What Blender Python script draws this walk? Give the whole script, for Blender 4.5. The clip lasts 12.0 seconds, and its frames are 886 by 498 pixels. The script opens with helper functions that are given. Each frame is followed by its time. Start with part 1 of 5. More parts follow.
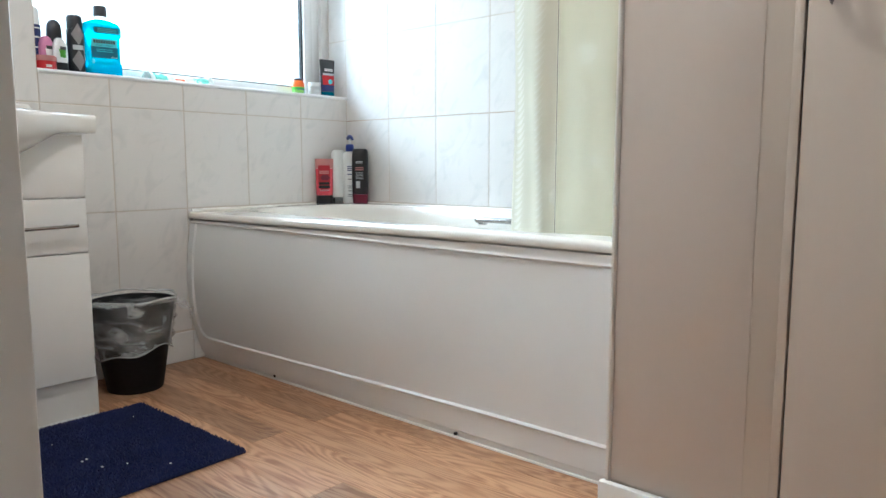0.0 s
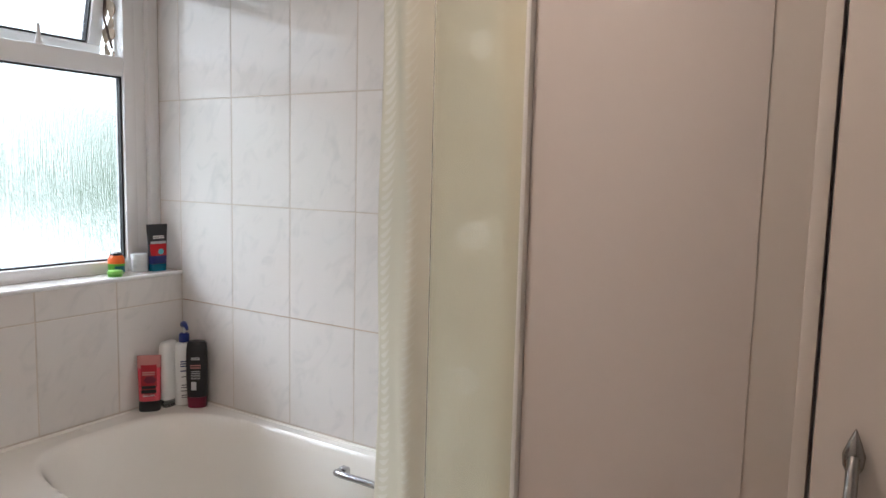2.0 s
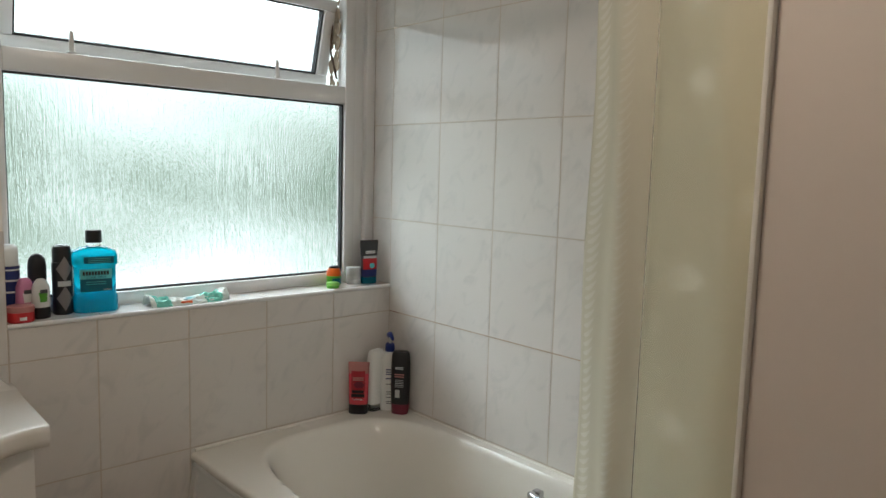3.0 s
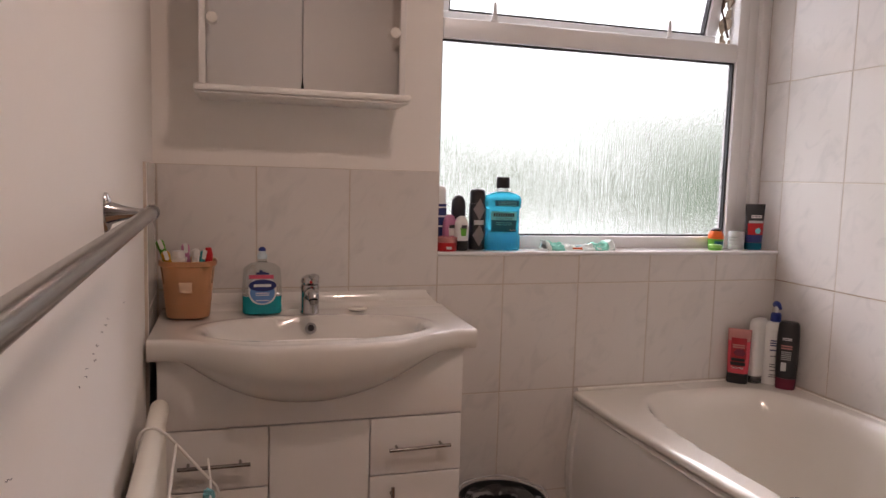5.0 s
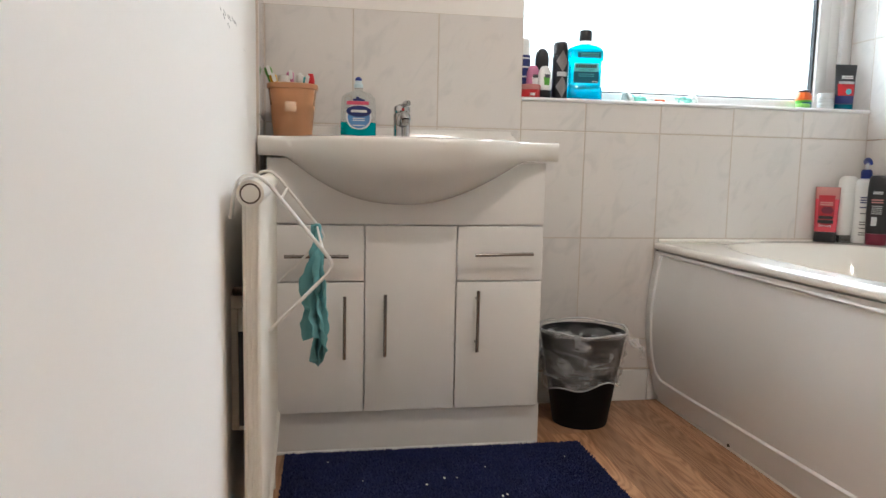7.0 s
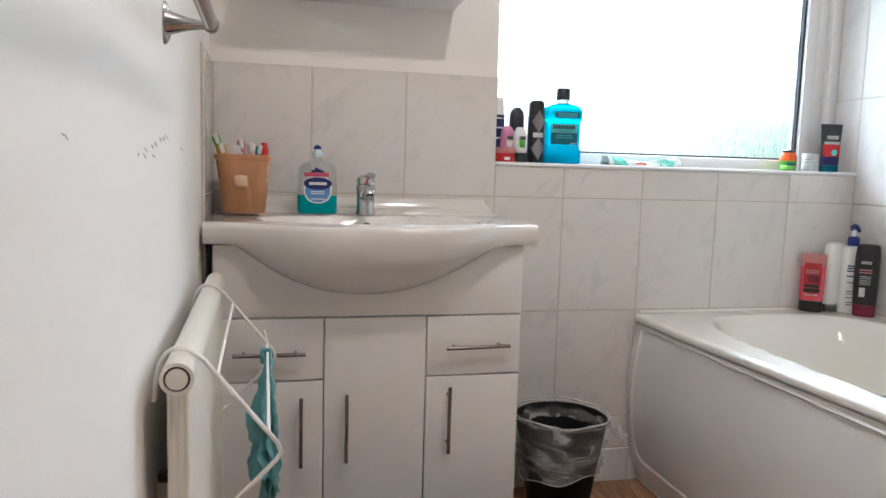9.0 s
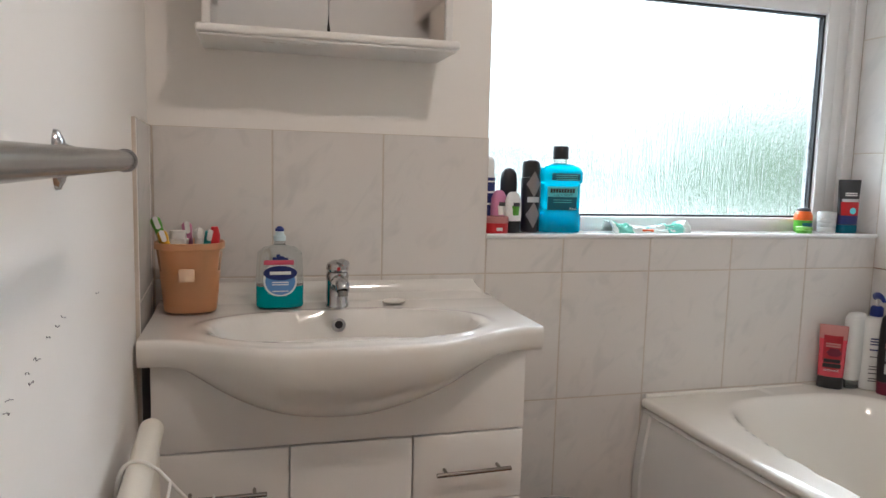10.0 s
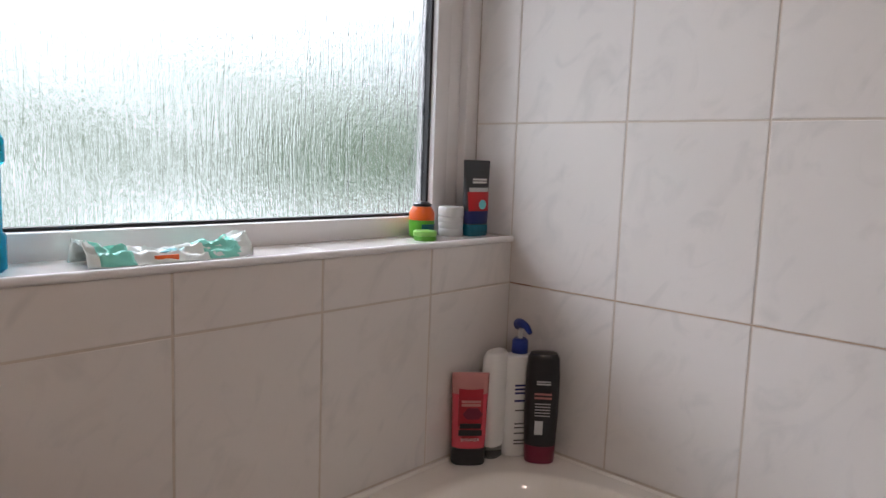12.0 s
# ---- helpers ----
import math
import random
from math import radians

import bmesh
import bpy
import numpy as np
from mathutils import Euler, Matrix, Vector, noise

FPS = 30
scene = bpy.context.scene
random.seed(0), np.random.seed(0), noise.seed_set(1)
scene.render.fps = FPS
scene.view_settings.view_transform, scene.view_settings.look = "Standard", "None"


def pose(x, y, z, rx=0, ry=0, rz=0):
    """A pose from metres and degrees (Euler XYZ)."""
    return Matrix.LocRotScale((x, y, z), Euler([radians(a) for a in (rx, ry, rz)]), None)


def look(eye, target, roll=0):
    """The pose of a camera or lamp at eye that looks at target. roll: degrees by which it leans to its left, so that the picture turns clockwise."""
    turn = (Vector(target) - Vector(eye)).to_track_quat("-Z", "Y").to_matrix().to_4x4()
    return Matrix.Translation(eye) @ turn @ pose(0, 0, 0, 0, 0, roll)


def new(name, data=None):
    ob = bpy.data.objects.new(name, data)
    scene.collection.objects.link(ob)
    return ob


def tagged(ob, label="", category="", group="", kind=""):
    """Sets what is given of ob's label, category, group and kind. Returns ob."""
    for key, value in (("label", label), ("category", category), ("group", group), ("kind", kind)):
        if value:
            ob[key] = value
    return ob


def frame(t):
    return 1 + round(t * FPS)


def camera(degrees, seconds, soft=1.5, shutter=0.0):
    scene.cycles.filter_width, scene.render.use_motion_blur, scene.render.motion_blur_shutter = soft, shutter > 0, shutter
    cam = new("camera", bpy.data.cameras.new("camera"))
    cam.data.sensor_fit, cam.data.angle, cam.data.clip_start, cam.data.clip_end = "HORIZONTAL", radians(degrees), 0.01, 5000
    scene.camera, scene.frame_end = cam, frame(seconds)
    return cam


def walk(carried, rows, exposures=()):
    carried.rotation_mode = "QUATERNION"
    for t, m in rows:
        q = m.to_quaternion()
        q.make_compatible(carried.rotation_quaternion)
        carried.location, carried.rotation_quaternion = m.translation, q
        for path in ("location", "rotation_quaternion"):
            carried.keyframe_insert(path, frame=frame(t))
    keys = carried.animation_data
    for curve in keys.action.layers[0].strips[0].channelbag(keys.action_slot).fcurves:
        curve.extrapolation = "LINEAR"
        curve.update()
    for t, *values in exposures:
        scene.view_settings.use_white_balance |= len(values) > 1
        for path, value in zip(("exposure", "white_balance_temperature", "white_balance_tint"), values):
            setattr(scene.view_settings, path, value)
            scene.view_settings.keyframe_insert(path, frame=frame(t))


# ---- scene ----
cam = camera(64.3, 12.0)
PATH = [
    (0, (2.295, -0.059, 0.691), (1.001, 1.448, 0.456), 0.0),
    (0.5, (2.198, 0.107, 0.843), (0.965, 1.665, 0.619), 0.9),
    (1, (2.141, 0.24, 1.042), (1.034, 1.89, 0.813), 1.6),
    (1.5, (2.079, 0.359, 1.204), (1.016, 2.039, 0.985), 1.3),
    (2, (2.023, 0.436, 1.329), (0.966, 2.121, 1.115), 1.4),
    (2.5, (2.007, 0.434, 1.371), (0.818, 2.027, 1.15), 1.5),
    (3, (2.002, 0.406, 1.39), (0.537, 1.75, 1.171), 1.6),
    (3.2, (1.998, 0.39, 1.382), (0.458, 1.649, 1.175), 1.7),
    (4.8, (1.98, 0.222, 1.241), (0.099, 0.872, 1.038), 1.8),
    (5, (1.984, 0.209, 1.196), (0.075, 0.769, 0.994), 1.6),
    (5.5, (2.013, 0.197, 1.071), (0.061, 0.58, 0.866), 1.4),
    (6, (2.04, 0.185, 0.958), (0.077, 0.508, 0.747), 1.3),
    (6.5, (2.091, 0.187, 0.846), (0.127, 0.498, 0.625), 1.2),
    (7, (2.139, 0.176, 0.75), (0.179, 0.509, 0.526), 1.2),
    (7.2, (2.151, 0.144, 0.723), (0.201, 0.522, 0.492), 1.9),
    (8.8, (2.029, 0.185, 0.862), (0.08, 0.572, 0.635), 1.8),
    (9, (1.944, 0.193, 0.946), (0.004, 0.628, 0.727), 1.6),
    (9.5, (1.758, 0.18, 1.113), (-0.17, 0.664, 0.889), 1.6),
    (10, (1.649, 0.206, 1.135), (-0.265, 0.738, 0.909), 1.5),
    (10.5, (1.549, 0.31, 1.123), (-0.277, 1.094, 0.897), 1.5),
    (11, (1.403, 0.479, 1.15), (-0.298, 1.505, 0.922), 1.4),
    (11.5, (1.211, 0.648, 1.118), (-0.381, 1.835, 0.886), 1.7),
    (12, (0.904, 0.796, 1.127), (-0.446, 2.252, 0.883), 2.1),
]
EXPOSURE = [(0.0, 1.28, 5350, 5), (1.0, 0.79, 5800, 11), (2.0, 0.38, 6100, 18), (3.0, -0.15, 6350, 9), (4.8, 0.03, 6900, 33), (5.5, 0.23, 7000, 33), (6.0, 0.64, 6600, 18), (6.5, 1.02, 6050, 14), (7.0, 1.19, 5900, 11), (9.0, 1.04, 5650, 12), (10.0, 0.65, 5950, 14), (11.0, 0.07, 6200, 17), (12.0, -0.13, 6400, 25)]
walk(cam, [(t, look(eye, target, roll)) for t, eye, target, roll in PATH], EXPOSURE)

# ---- light ----
world = bpy.data.worlds.new("world")
scene.world = world
world.use_nodes = True
wn, wl = world.node_tree.nodes, world.node_tree.links
sky = wn.new("ShaderNodeTexSky")
sky.sky_type, sky.sun_disc, sky.sun_elevation, sky.sun_rotation = "NISHITA", False, radians(48), radians(120)
wl.new(sky.outputs[0], wn["Background"].inputs[0])
wn["Background"].inputs[1].default_value = 0.12
sun = new("sun", bpy.data.lights.new("sun", "SUN"))
sun.data.energy, sun.data.angle, sun.data.color = 1.0, radians(15), (1.0, 0.96, 0.9)
sun.matrix_world = look((6, 2, 8), (0, 1, 0))

# ---- materials ----
def material(name, color, rough=0.5, metal=0.0, amount=0.06, scale=6.0, grain=120.0, bump=0.03, coat=0.0, stretch=(1, 1, 1), **more):
    """A surface with broad stains and fine grain in its colour, gloss and relief."""
    m = bpy.data.materials.new(name)
    m.use_nodes = True
    n, l = m.node_tree.nodes, m.node_tree.links
    b = n["Principled BSDF"]
    co, mp = n.new("ShaderNodeTexCoord"), n.new("ShaderNodeMapping")
    mp.inputs["Scale"].default_value = stretch
    l.new(co.outputs["Object"], mp.inputs[0])
    big, fine, mix, ramp = n.new("ShaderNodeTexNoise"), n.new("ShaderNodeTexNoise"), n.new("ShaderNodeMix"), n.new("ShaderNodeMix")
    for t, s in ((big, scale), (fine, grain)):
        t.inputs["Scale"].default_value, t.inputs["Detail"].default_value = s, 4
        l.new(mp.outputs[0], t.inputs["Vector"])
    mix.inputs[0].default_value = 0.35
    l.new(big.outputs[0], mix.inputs[2])
    l.new(fine.outputs[0], mix.inputs[3])
    ramp.data_type = "RGBA"
    ramp.inputs[6].default_value = (*[c * (1 - amount) for c in color], 1)
    ramp.inputs[7].default_value = (*[min(1, c * (1 + amount)) for c in color], 1)
    l.new(mix.outputs[0], ramp.inputs[0])
    l.new(ramp.outputs[2], b.inputs["Base Color"])
    rr = n.new("ShaderNodeMapRange")
    rr.inputs[3].default_value, rr.inputs[4].default_value = max(0, rough - 0.06), min(1, rough + 0.06)
    l.new(mix.outputs[0], rr.inputs[0])
    l.new(rr.outputs[0], b.inputs["Roughness"])
    b.inputs["Metallic"].default_value, b.inputs["Coat Weight"].default_value = metal, coat
    if bump:
        bm = n.new("ShaderNodeBump")
        bm.inputs["Strength"].default_value, bm.inputs["Distance"].default_value = bump, 0.002
        l.new(fine.outputs[0], bm.inputs["Height"])
        l.new(bm.outputs[0], b.inputs["Normal"])
    for key, value in more.items():
        b.inputs[key.replace("_", " ")].default_value = value
    return m


def tile_material():
    m = material("marbled white ceramic", (0.74, 0.72, 0.70), 0.09, 0, 0.03, 5, 60, 0.01)
    n, l = m.node_tree.nodes, m.node_tree.links
    b = n["Principled BSDF"]
    co, info, add, mp = n.new("ShaderNodeTexCoord"), n.new("ShaderNodeObjectInfo"), n.new("ShaderNodeVectorMath"), n.new("ShaderNodeMapping")
    mul = n.new("ShaderNodeMath")
    mul.operation, mul.inputs[1].default_value = "MULTIPLY", 37.0
    l.new(info.outputs["Random"], mul.inputs[0])
    l.new(co.outputs["Object"], add.inputs[0])
    l.new(mul.outputs[0], add.inputs[1])
    turn = n.new("ShaderNodeMapping")
    turn.inputs["Rotation"].default_value = (0, 0, -0.95)
    l.new(add.outputs[0], turn.inputs[0])
    mp.inputs["Scale"].default_value = (1.0, 1.7, 1.0)
    l.new(turn.outputs[0], mp.inputs[0])
    vein, ramp = n.new("ShaderNodeTexNoise"), n.new("ShaderNodeValToRGB")
    vein.inputs["Scale"].default_value, vein.inputs["Detail"].default_value, vein.inputs["Distortion"].default_value = 9, 8, 1.3
    l.new(mp.outputs[0], vein.inputs["Vector"])
    ramp.color_ramp.elements[0].position, ramp.color_ramp.elements[0].color = 0.27, (0.62, 0.60, 0.577, 1)
    ramp.color_ramp.elements[1].position, ramp.color_ramp.elements[1].color = 0.48, (0.70, 0.668, 0.638, 1)
    l.new(vein.outputs[0], ramp.inputs[0])
    l.new(ramp.outputs[0], b.inputs["Base Color"])
    return m


def plank_material():
    m = material("oak print vinyl", (0.4, 0.25, 0.14), 0.38, 0, 0.1, 5, 60, 0.05)
    n, l = m.node_tree.nodes, m.node_tree.links
    b = n["Principled BSDF"]
    co, info, add, mp = n.new("ShaderNodeTexCoord"), n.new("ShaderNodeObjectInfo"), n.new("ShaderNodeVectorMath"), n.new("ShaderNodeMapping")
    mul = n.new("ShaderNodeMath")
    mul.operation, mul.inputs[1].default_value = "MULTIPLY", 23.0
    l.new(info.outputs["Random"], mul.inputs[0])
    l.new(co.outputs["Object"], add.inputs[0])
    l.new(mul.outputs[0], add.inputs[1])
    mp.inputs["Scale"].default_value = (0.6, 8.0, 1.0)
    l.new(add.outputs[0], mp.inputs[0])
    g, ramp = n.new("ShaderNodeTexNoise"), n.new("ShaderNodeValToRGB")
    g.inputs["Scale"].default_value, g.inputs["Detail"].default_value, g.inputs["Distortion"].default_value = 6, 6, 1.6
    l.new(mp.outputs[0], g.inputs["Vector"])
    ramp.color_ramp.elements[0].position, ramp.color_ramp.elements[0].color = 0.3, (0.29, 0.135, 0.062, 1)
    ramp.color_ramp.elements[1].position, ramp.color_ramp.elements[1].color = 0.62, (0.50, 0.285, 0.155, 1)
    mp2, low, k1, k2, k3, mx = n.new("ShaderNodeMapping"), n.new("ShaderNodeTexNoise"), n.new("ShaderNodeMath"), n.new("ShaderNodeMath"), n.new("ShaderNodeMath"), n.new("ShaderNodeMath")
    mp2.inputs["Scale"].default_value = (1.5, 11.0, 1.0)
    low.inputs["Scale"].default_value, low.inputs["Detail"].default_value, low.inputs["Distortion"].default_value = 1.0, 1.5, 0.3
    l.new(add.outputs[0], mp2.inputs[0])
    l.new(mp2.outputs[0], low.inputs["Vector"])
    k1.operation, k1.inputs[1].default_value = "MULTIPLY", 150.0
    k2.operation = "SINE"
    k3.operation, k3.inputs[1].default_value = "MULTIPLY", 0.12
    l.new(low.outputs[0], k1.inputs[0])
    l.new(k1.outputs[0], k2.inputs[0])
    l.new(k2.outputs[0], k3.inputs[0])
    l.new(g.outputs[0], mx.inputs[0])
    l.new(k3.outputs[0], mx.inputs[1])
    l.new(mx.outputs[0], ramp.inputs[0])
    hs, mr = n.new("ShaderNodeHueSaturation"), n.new("ShaderNodeMapRange")
    mr.inputs[3].default_value, mr.inputs[4].default_value = 0.74, 1.2
    l.new(info.outputs["Random"], mr.inputs[0])
    l.new(mr.outputs[0], hs.inputs["Value"])
    l.new(ramp.outputs[0], hs.inputs["Color"])
    l.new(hs.outputs[0], b.inputs["Base Color"])
    return m


def obscure_glass():
    m = material("obscure glass", (1, 1, 1), 0.17, 0, 0, 5, 60, 0, Transmission_Weight=1.0, IOR=1.25)
    n, l = m.node_tree.nodes, m.node_tree.links
    b = n["Principled BSDF"]
    co = n.new("ShaderNodeTexCoord")
    h = []
    for sc, st, di in ((38, (1, 3.2, 0.20), 1.2), (150, (1, 1, 0.6), 0.5)):
        mp, t = n.new("ShaderNodeMapping"), n.new("ShaderNodeTexNoise")
        mp.inputs["Scale"].default_value = st
        t.inputs["Scale"].default_value, t.inputs["Distortion"].default_value, t.inputs["Detail"].default_value = sc, di, 3
        l.new(co.outputs["Object"], mp.inputs[0])
        l.new(mp.outputs[0], t.inputs["Vector"])
        h.append(t)
    b1, b2 = n.new("ShaderNodeBump"), n.new("ShaderNodeBump")
    b1.inputs["Strength"].default_value, b1.inputs["Distance"].default_value = 0.34, 0.012
    b2.inputs["Strength"].default_value, b2.inputs["Distance"].default_value = 0.35, 0.004
    l.new(h[0].outputs[0], b1.inputs["Height"])
    l.new(h[1].outputs[0], b2.inputs["Height"])
    l.new(b1.outputs[0], b2.inputs["Normal"])
    l.new(b2.outputs[0], b.inputs["Normal"])
    return m


def garden_material():
    """Bright overcast sky over blurred trees and grass."""
    m = bpy.data.materials.new("garden and sky")
    m.use_nodes = True
    n, l = m.node_tree.nodes, m.node_tree.links
    n.remove(n["Principled BSDF"])
    em, co, ns, sep = n.new("ShaderNodeEmission"), n.new("ShaderNodeTexCoord"), n.new("ShaderNodeTexNoise"), n.new("ShaderNodeSeparateXYZ")
    ns.inputs["Scale"].default_value, ns.inputs["Detail"].default_value = 0.9, 6
    l.new(co.outputs["Object"], ns.inputs["Vector"])
    l.new(co.outputs["Object"], sep.inputs[0])
    off, ab, ma, mb = (n.new("ShaderNodeMath") for _ in range(4))
    off.operation, off.inputs[1].default_value = "SUBTRACT", GARDEN_MIDDLE
    ab.operation = "ABSOLUTE"
    ma.operation, ma.inputs[1].default_value, ma.use_clamp = "MULTIPLY", 0.15, True
    mb.operation = "ADD"
    l.new(sep.outputs[2], off.inputs[0])
    l.new(off.outputs[0], ab.inputs[0])
    l.new(ab.outputs[0], ma.inputs[0])
    l.new(ma.outputs[0], mb.inputs[0])
    l.new(ns.outputs[0], mb.inputs[1])
    dy, sq, side, sub = (n.new("ShaderNodeMath") for _ in range(4))
    dy.operation, dy.inputs[1].default_value = "SUBTRACT", 4.3
    sq.operation, sq.inputs[1].default_value = "MULTIPLY", 0.70
    cosine = n.new("ShaderNodeMath")
    cosine.operation = "COSINE"
    side.operation, side.inputs[1].default_value, side.inputs[2].default_value = "MULTIPLY_ADD", 0.08, -0.02
    sub.operation = "ADD"
    l.new(sep.outputs[1], dy.inputs[0])
    l.new(dy.outputs[0], sq.inputs[0])
    l.new(sq.outputs[0], cosine.inputs[0])
    l.new(cosine.outputs[0], side.inputs[0])
    l.new(side.outputs[0], sub.inputs[0])
    l.new(mb.outputs[0], sub.inputs[1])
    ramp = n.new("ShaderNodeValToRGB")
    e = ramp.color_ramp.elements
    e[0].position, e[0].color = 0.40, (0.05, 0.085, 0.05, 1)
    e[1].position, e[1].color = 0.90, (0.87, 0.98, 1.0, 1)
    x = e.new(0.52)
    x.color = (0.15, 0.21, 0.165, 1)
    x = e.new(0.68)
    x.color = (0.36, 0.43, 0.41, 1)
    l.new(sub.outputs[0], ramp.inputs[0])
    l.new(ramp.outputs[0], em.inputs[0])
    # unseen upper sky boosted up to 3.9 times, adding light through the window
    high = n.new("ShaderNodeMapRange")
    high.inputs[1].default_value, high.inputs[2].default_value = 3.6, 6.5
    high.inputs[3].default_value, high.inputs[4].default_value = GARDEN_POWER, GARDEN_POWER * 3.9
    l.new(sep.outputs[2], high.inputs[0])
    l.new(high.outputs[0], em.inputs[1])
    l.new(em.outputs[0], n["Material Output"].inputs[0])
    return m


LAMP_POWER = 84.0
GARDEN_MIDDLE, GARDEN_POWER = 1.2, 2.7
PAINT = material("warm white emulsion", (0.84, 0.81, 0.77), 0.6, 0, 0.025, 2.5, 90, 0.06)
CEILING_PAINT = material("ceiling white", (0.8, 0.79, 0.77), 0.8, 0, 0.02, 3, 140, 0.08)
GLOSS = material("white gloss paint", (0.77, 0.74, 0.69), 0.32, 0, 0.03, 4, 60, 0.03)
DOORPAINT = material("cream gloss door paint", (0.63, 0.55, 0.475), 0.38, 0, 0.03, 3, 60, 0.03)
UPVC = material("white plastic frame", (0.8, 0.8, 0.8), 0.3, 0, 0.02, 6, 60, 0.01)
SEAL = material("black rubber seal", (0.02, 0.02, 0.022), 0.6)
GROUT_DARK = material("aged grey brown grout", (0.40, 0.345, 0.29), 0.85, 0, 0.35, 14, 80, 0.1)
GROUT = material("grey brown grout", (0.56, 0.49, 0.42), 0.85, 0, 0.18, 9, 80, 0.1)
TILE = tile_material()
PLANK = plank_material()
UNDERLAY = material("dark joint", (0.13, 0.08, 0.045), 0.7)
GLASS = obscure_glass()
CLEAR = material("clear screen glass", (0.95, 0.945, 0.875), 0.09, 0, 0, 5, 60, 0, Transmission_Weight=1.0, IOR=1.45)
CUPPAINT = material("pinkish cream gloss paint", (0.665, 0.59, 0.53), 0.36, 0, 0.04, 3, 60, 0.03)
EDGEPAINT = material("cream gloss paint", (0.66, 0.59, 0.515), 0.34, 0, 0.03, 3, 60, 0.03)
GARDEN = garden_material()
CERAMIC = material("glazed white ceramic", (0.75, 0.73, 0.69), 0.1, 0, 0.015, 5, 60, 0, coat=0.5)
ACRYLIC = material("white bath acrylic", (0.8, 0.77, 0.71), 0.13, 0, 0.015, 4, 60, 0, coat=0.4)
PANEL = material("moulded white panel", (0.76, 0.75, 0.73), 0.3, 0, 0.02, 3, 50, 0.01)
CABINET = material("white satin cabinet", (0.77, 0.755, 0.73), 0.34, 0, 0.02, 4, 60, 0.01)
CHROME = material("chrome", (0.5, 0.5, 0.51), 0.14, 1.0, 0.04, 20, 90, 0)
STEEL = material("brushed steel", (0.30, 0.285, 0.27), 0.24, 1.0, 0.08, 20, 200, 0.03)
MIRROR = material("mirror silver", (0.86, 0.86, 0.86), 0.02, 1.0, 0, 5, 60, 0)
ENAMEL = material("yellowed radiator enamel", (0.72, 0.68, 0.6), 0.4, 0, 0.05, 6, 60, 0.04)
RUST = material("rusty dirty metal", (0.12, 0.08, 0.06), 0.75, 0.2, 0.5, 18, 90, 0.3)
WIRE = material("white coated wire", (0.74, 0.72, 0.68), 0.4)
BLACK = material("black plastic", (0.010, 0.010, 0.012), 0.3, 0, 0.1)
NAVY = material("navy cotton pile", (0.007, 0.014, 0.075), 0.95, 0, 0.35, 14, 240, 0.6)
TEAL = material("teal cotton cloth", (0.15, 0.40, 0.43), 0.9, 0, 0.15, 20, 300, 0.2)
MOULD = material("dirty peeling filler", (0.4, 0.32, 0.24), 0.9, 0, 0.6, 60, 200, 0.6)
CURTAIN = material("cream vinyl curtain", (0.66, 0.62, 0.50), 0.5, 0, 0.03, 6, 80, 0.02, Transmission_Weight=0.2, IOR=1.05)
PRINT = material("pale curtain print", (0.73, 0.695, 0.60), 0.5, 0, 0.03)
FAINT = material("faint curtain print", (0.71, 0.68, 0.575), 0.5, 0, 0.05)
def liner_material():
    m = material("crinkled clear bin liner", (0.85, 0.87, 0.88), 0.22, 0, 0.03, 12, 60, 0.2)
    n, l = m.node_tree.nodes, m.node_tree.links
    # noise streaks in the alpha paint the whitish highlights of the crinkles
    co, mp, t, r = n.new("ShaderNodeTexCoord"), n.new("ShaderNodeMapping"), n.new("ShaderNodeTexNoise"), n.new("ShaderNodeMapRange")
    mp.inputs["Scale"].default_value = (1, 1, 2.2)
    mp.inputs["Rotation"].default_value = (0.5, 0.3, 0)
    t.inputs["Scale"].default_value, t.inputs["Detail"].default_value, t.inputs["Distortion"].default_value = 9, 7, 1.2
    r.inputs[1].default_value, r.inputs[2].default_value, r.inputs[3].default_value, r.inputs[4].default_value = 0.42, 0.75, 0.08, 0.5
    l.new(co.outputs["Object"], mp.inputs[0])
    l.new(mp.outputs[0], t.inputs["Vector"])
    l.new(t.outputs[0], r.inputs[0])
    l.new(r.outputs[0], n["Principled BSDF"].inputs["Alpha"])
    return m


BAG = liner_material()
HEM = material("bunched clear liner edge", (0.8, 0.8, 0.8), 0.3, 0, 0.1, 20, 60, 0.2, Alpha=0.35)
LAMP = bpy.data.materials.new("lit opal glass")
LAMP.use_nodes = True
LAMP.node_tree.nodes["Principled BSDF"].inputs["Emission Color"].default_value = (1.0, 0.84, 0.69, 1)
LAMP.node_tree.nodes["Principled BSDF"].inputs["Emission Strength"].default_value = LAMP_POWER
SOIL = material("damp lawn", (0.06, 0.09, 0.03), 0.9, 0, 0.3, 2, 40, 0.2)


def plastic(name, color, rough=0.3, **more):
    return material(name, color, rough, 0, 0.04, 20, 90, 0.01, **more)


WHITE_P = plastic("white plastic", (0.76, 0.76, 0.74))
BLUE_P = plastic("royal blue plastic", (0.012, 0.03, 0.2))
RED_P = plastic("red plastic", (0.55, 0.015, 0.02))
RASP = plastic("raspberry gel in clear plastic", (0.72, 0.09, 0.12), 0.15)
PINK_C = plastic("clear pink plastic", (0.72, 0.33, 0.31), 0.2, Transmission_Weight=0.3, IOR=1.2)
PINK_P = plastic("pink plastic", (0.6, 0.22, 0.38))
MAROON = plastic("maroon plastic", (0.16, 0.008, 0.03))
GREEN_P = plastic("leaf green plastic", (0.09, 0.36, 0.03))
ORANGE_P = plastic("orange plastic", (0.78, 0.12, 0.01))
GREY_P = plastic("light grey plastic", (0.55, 0.56, 0.56), 0.35)
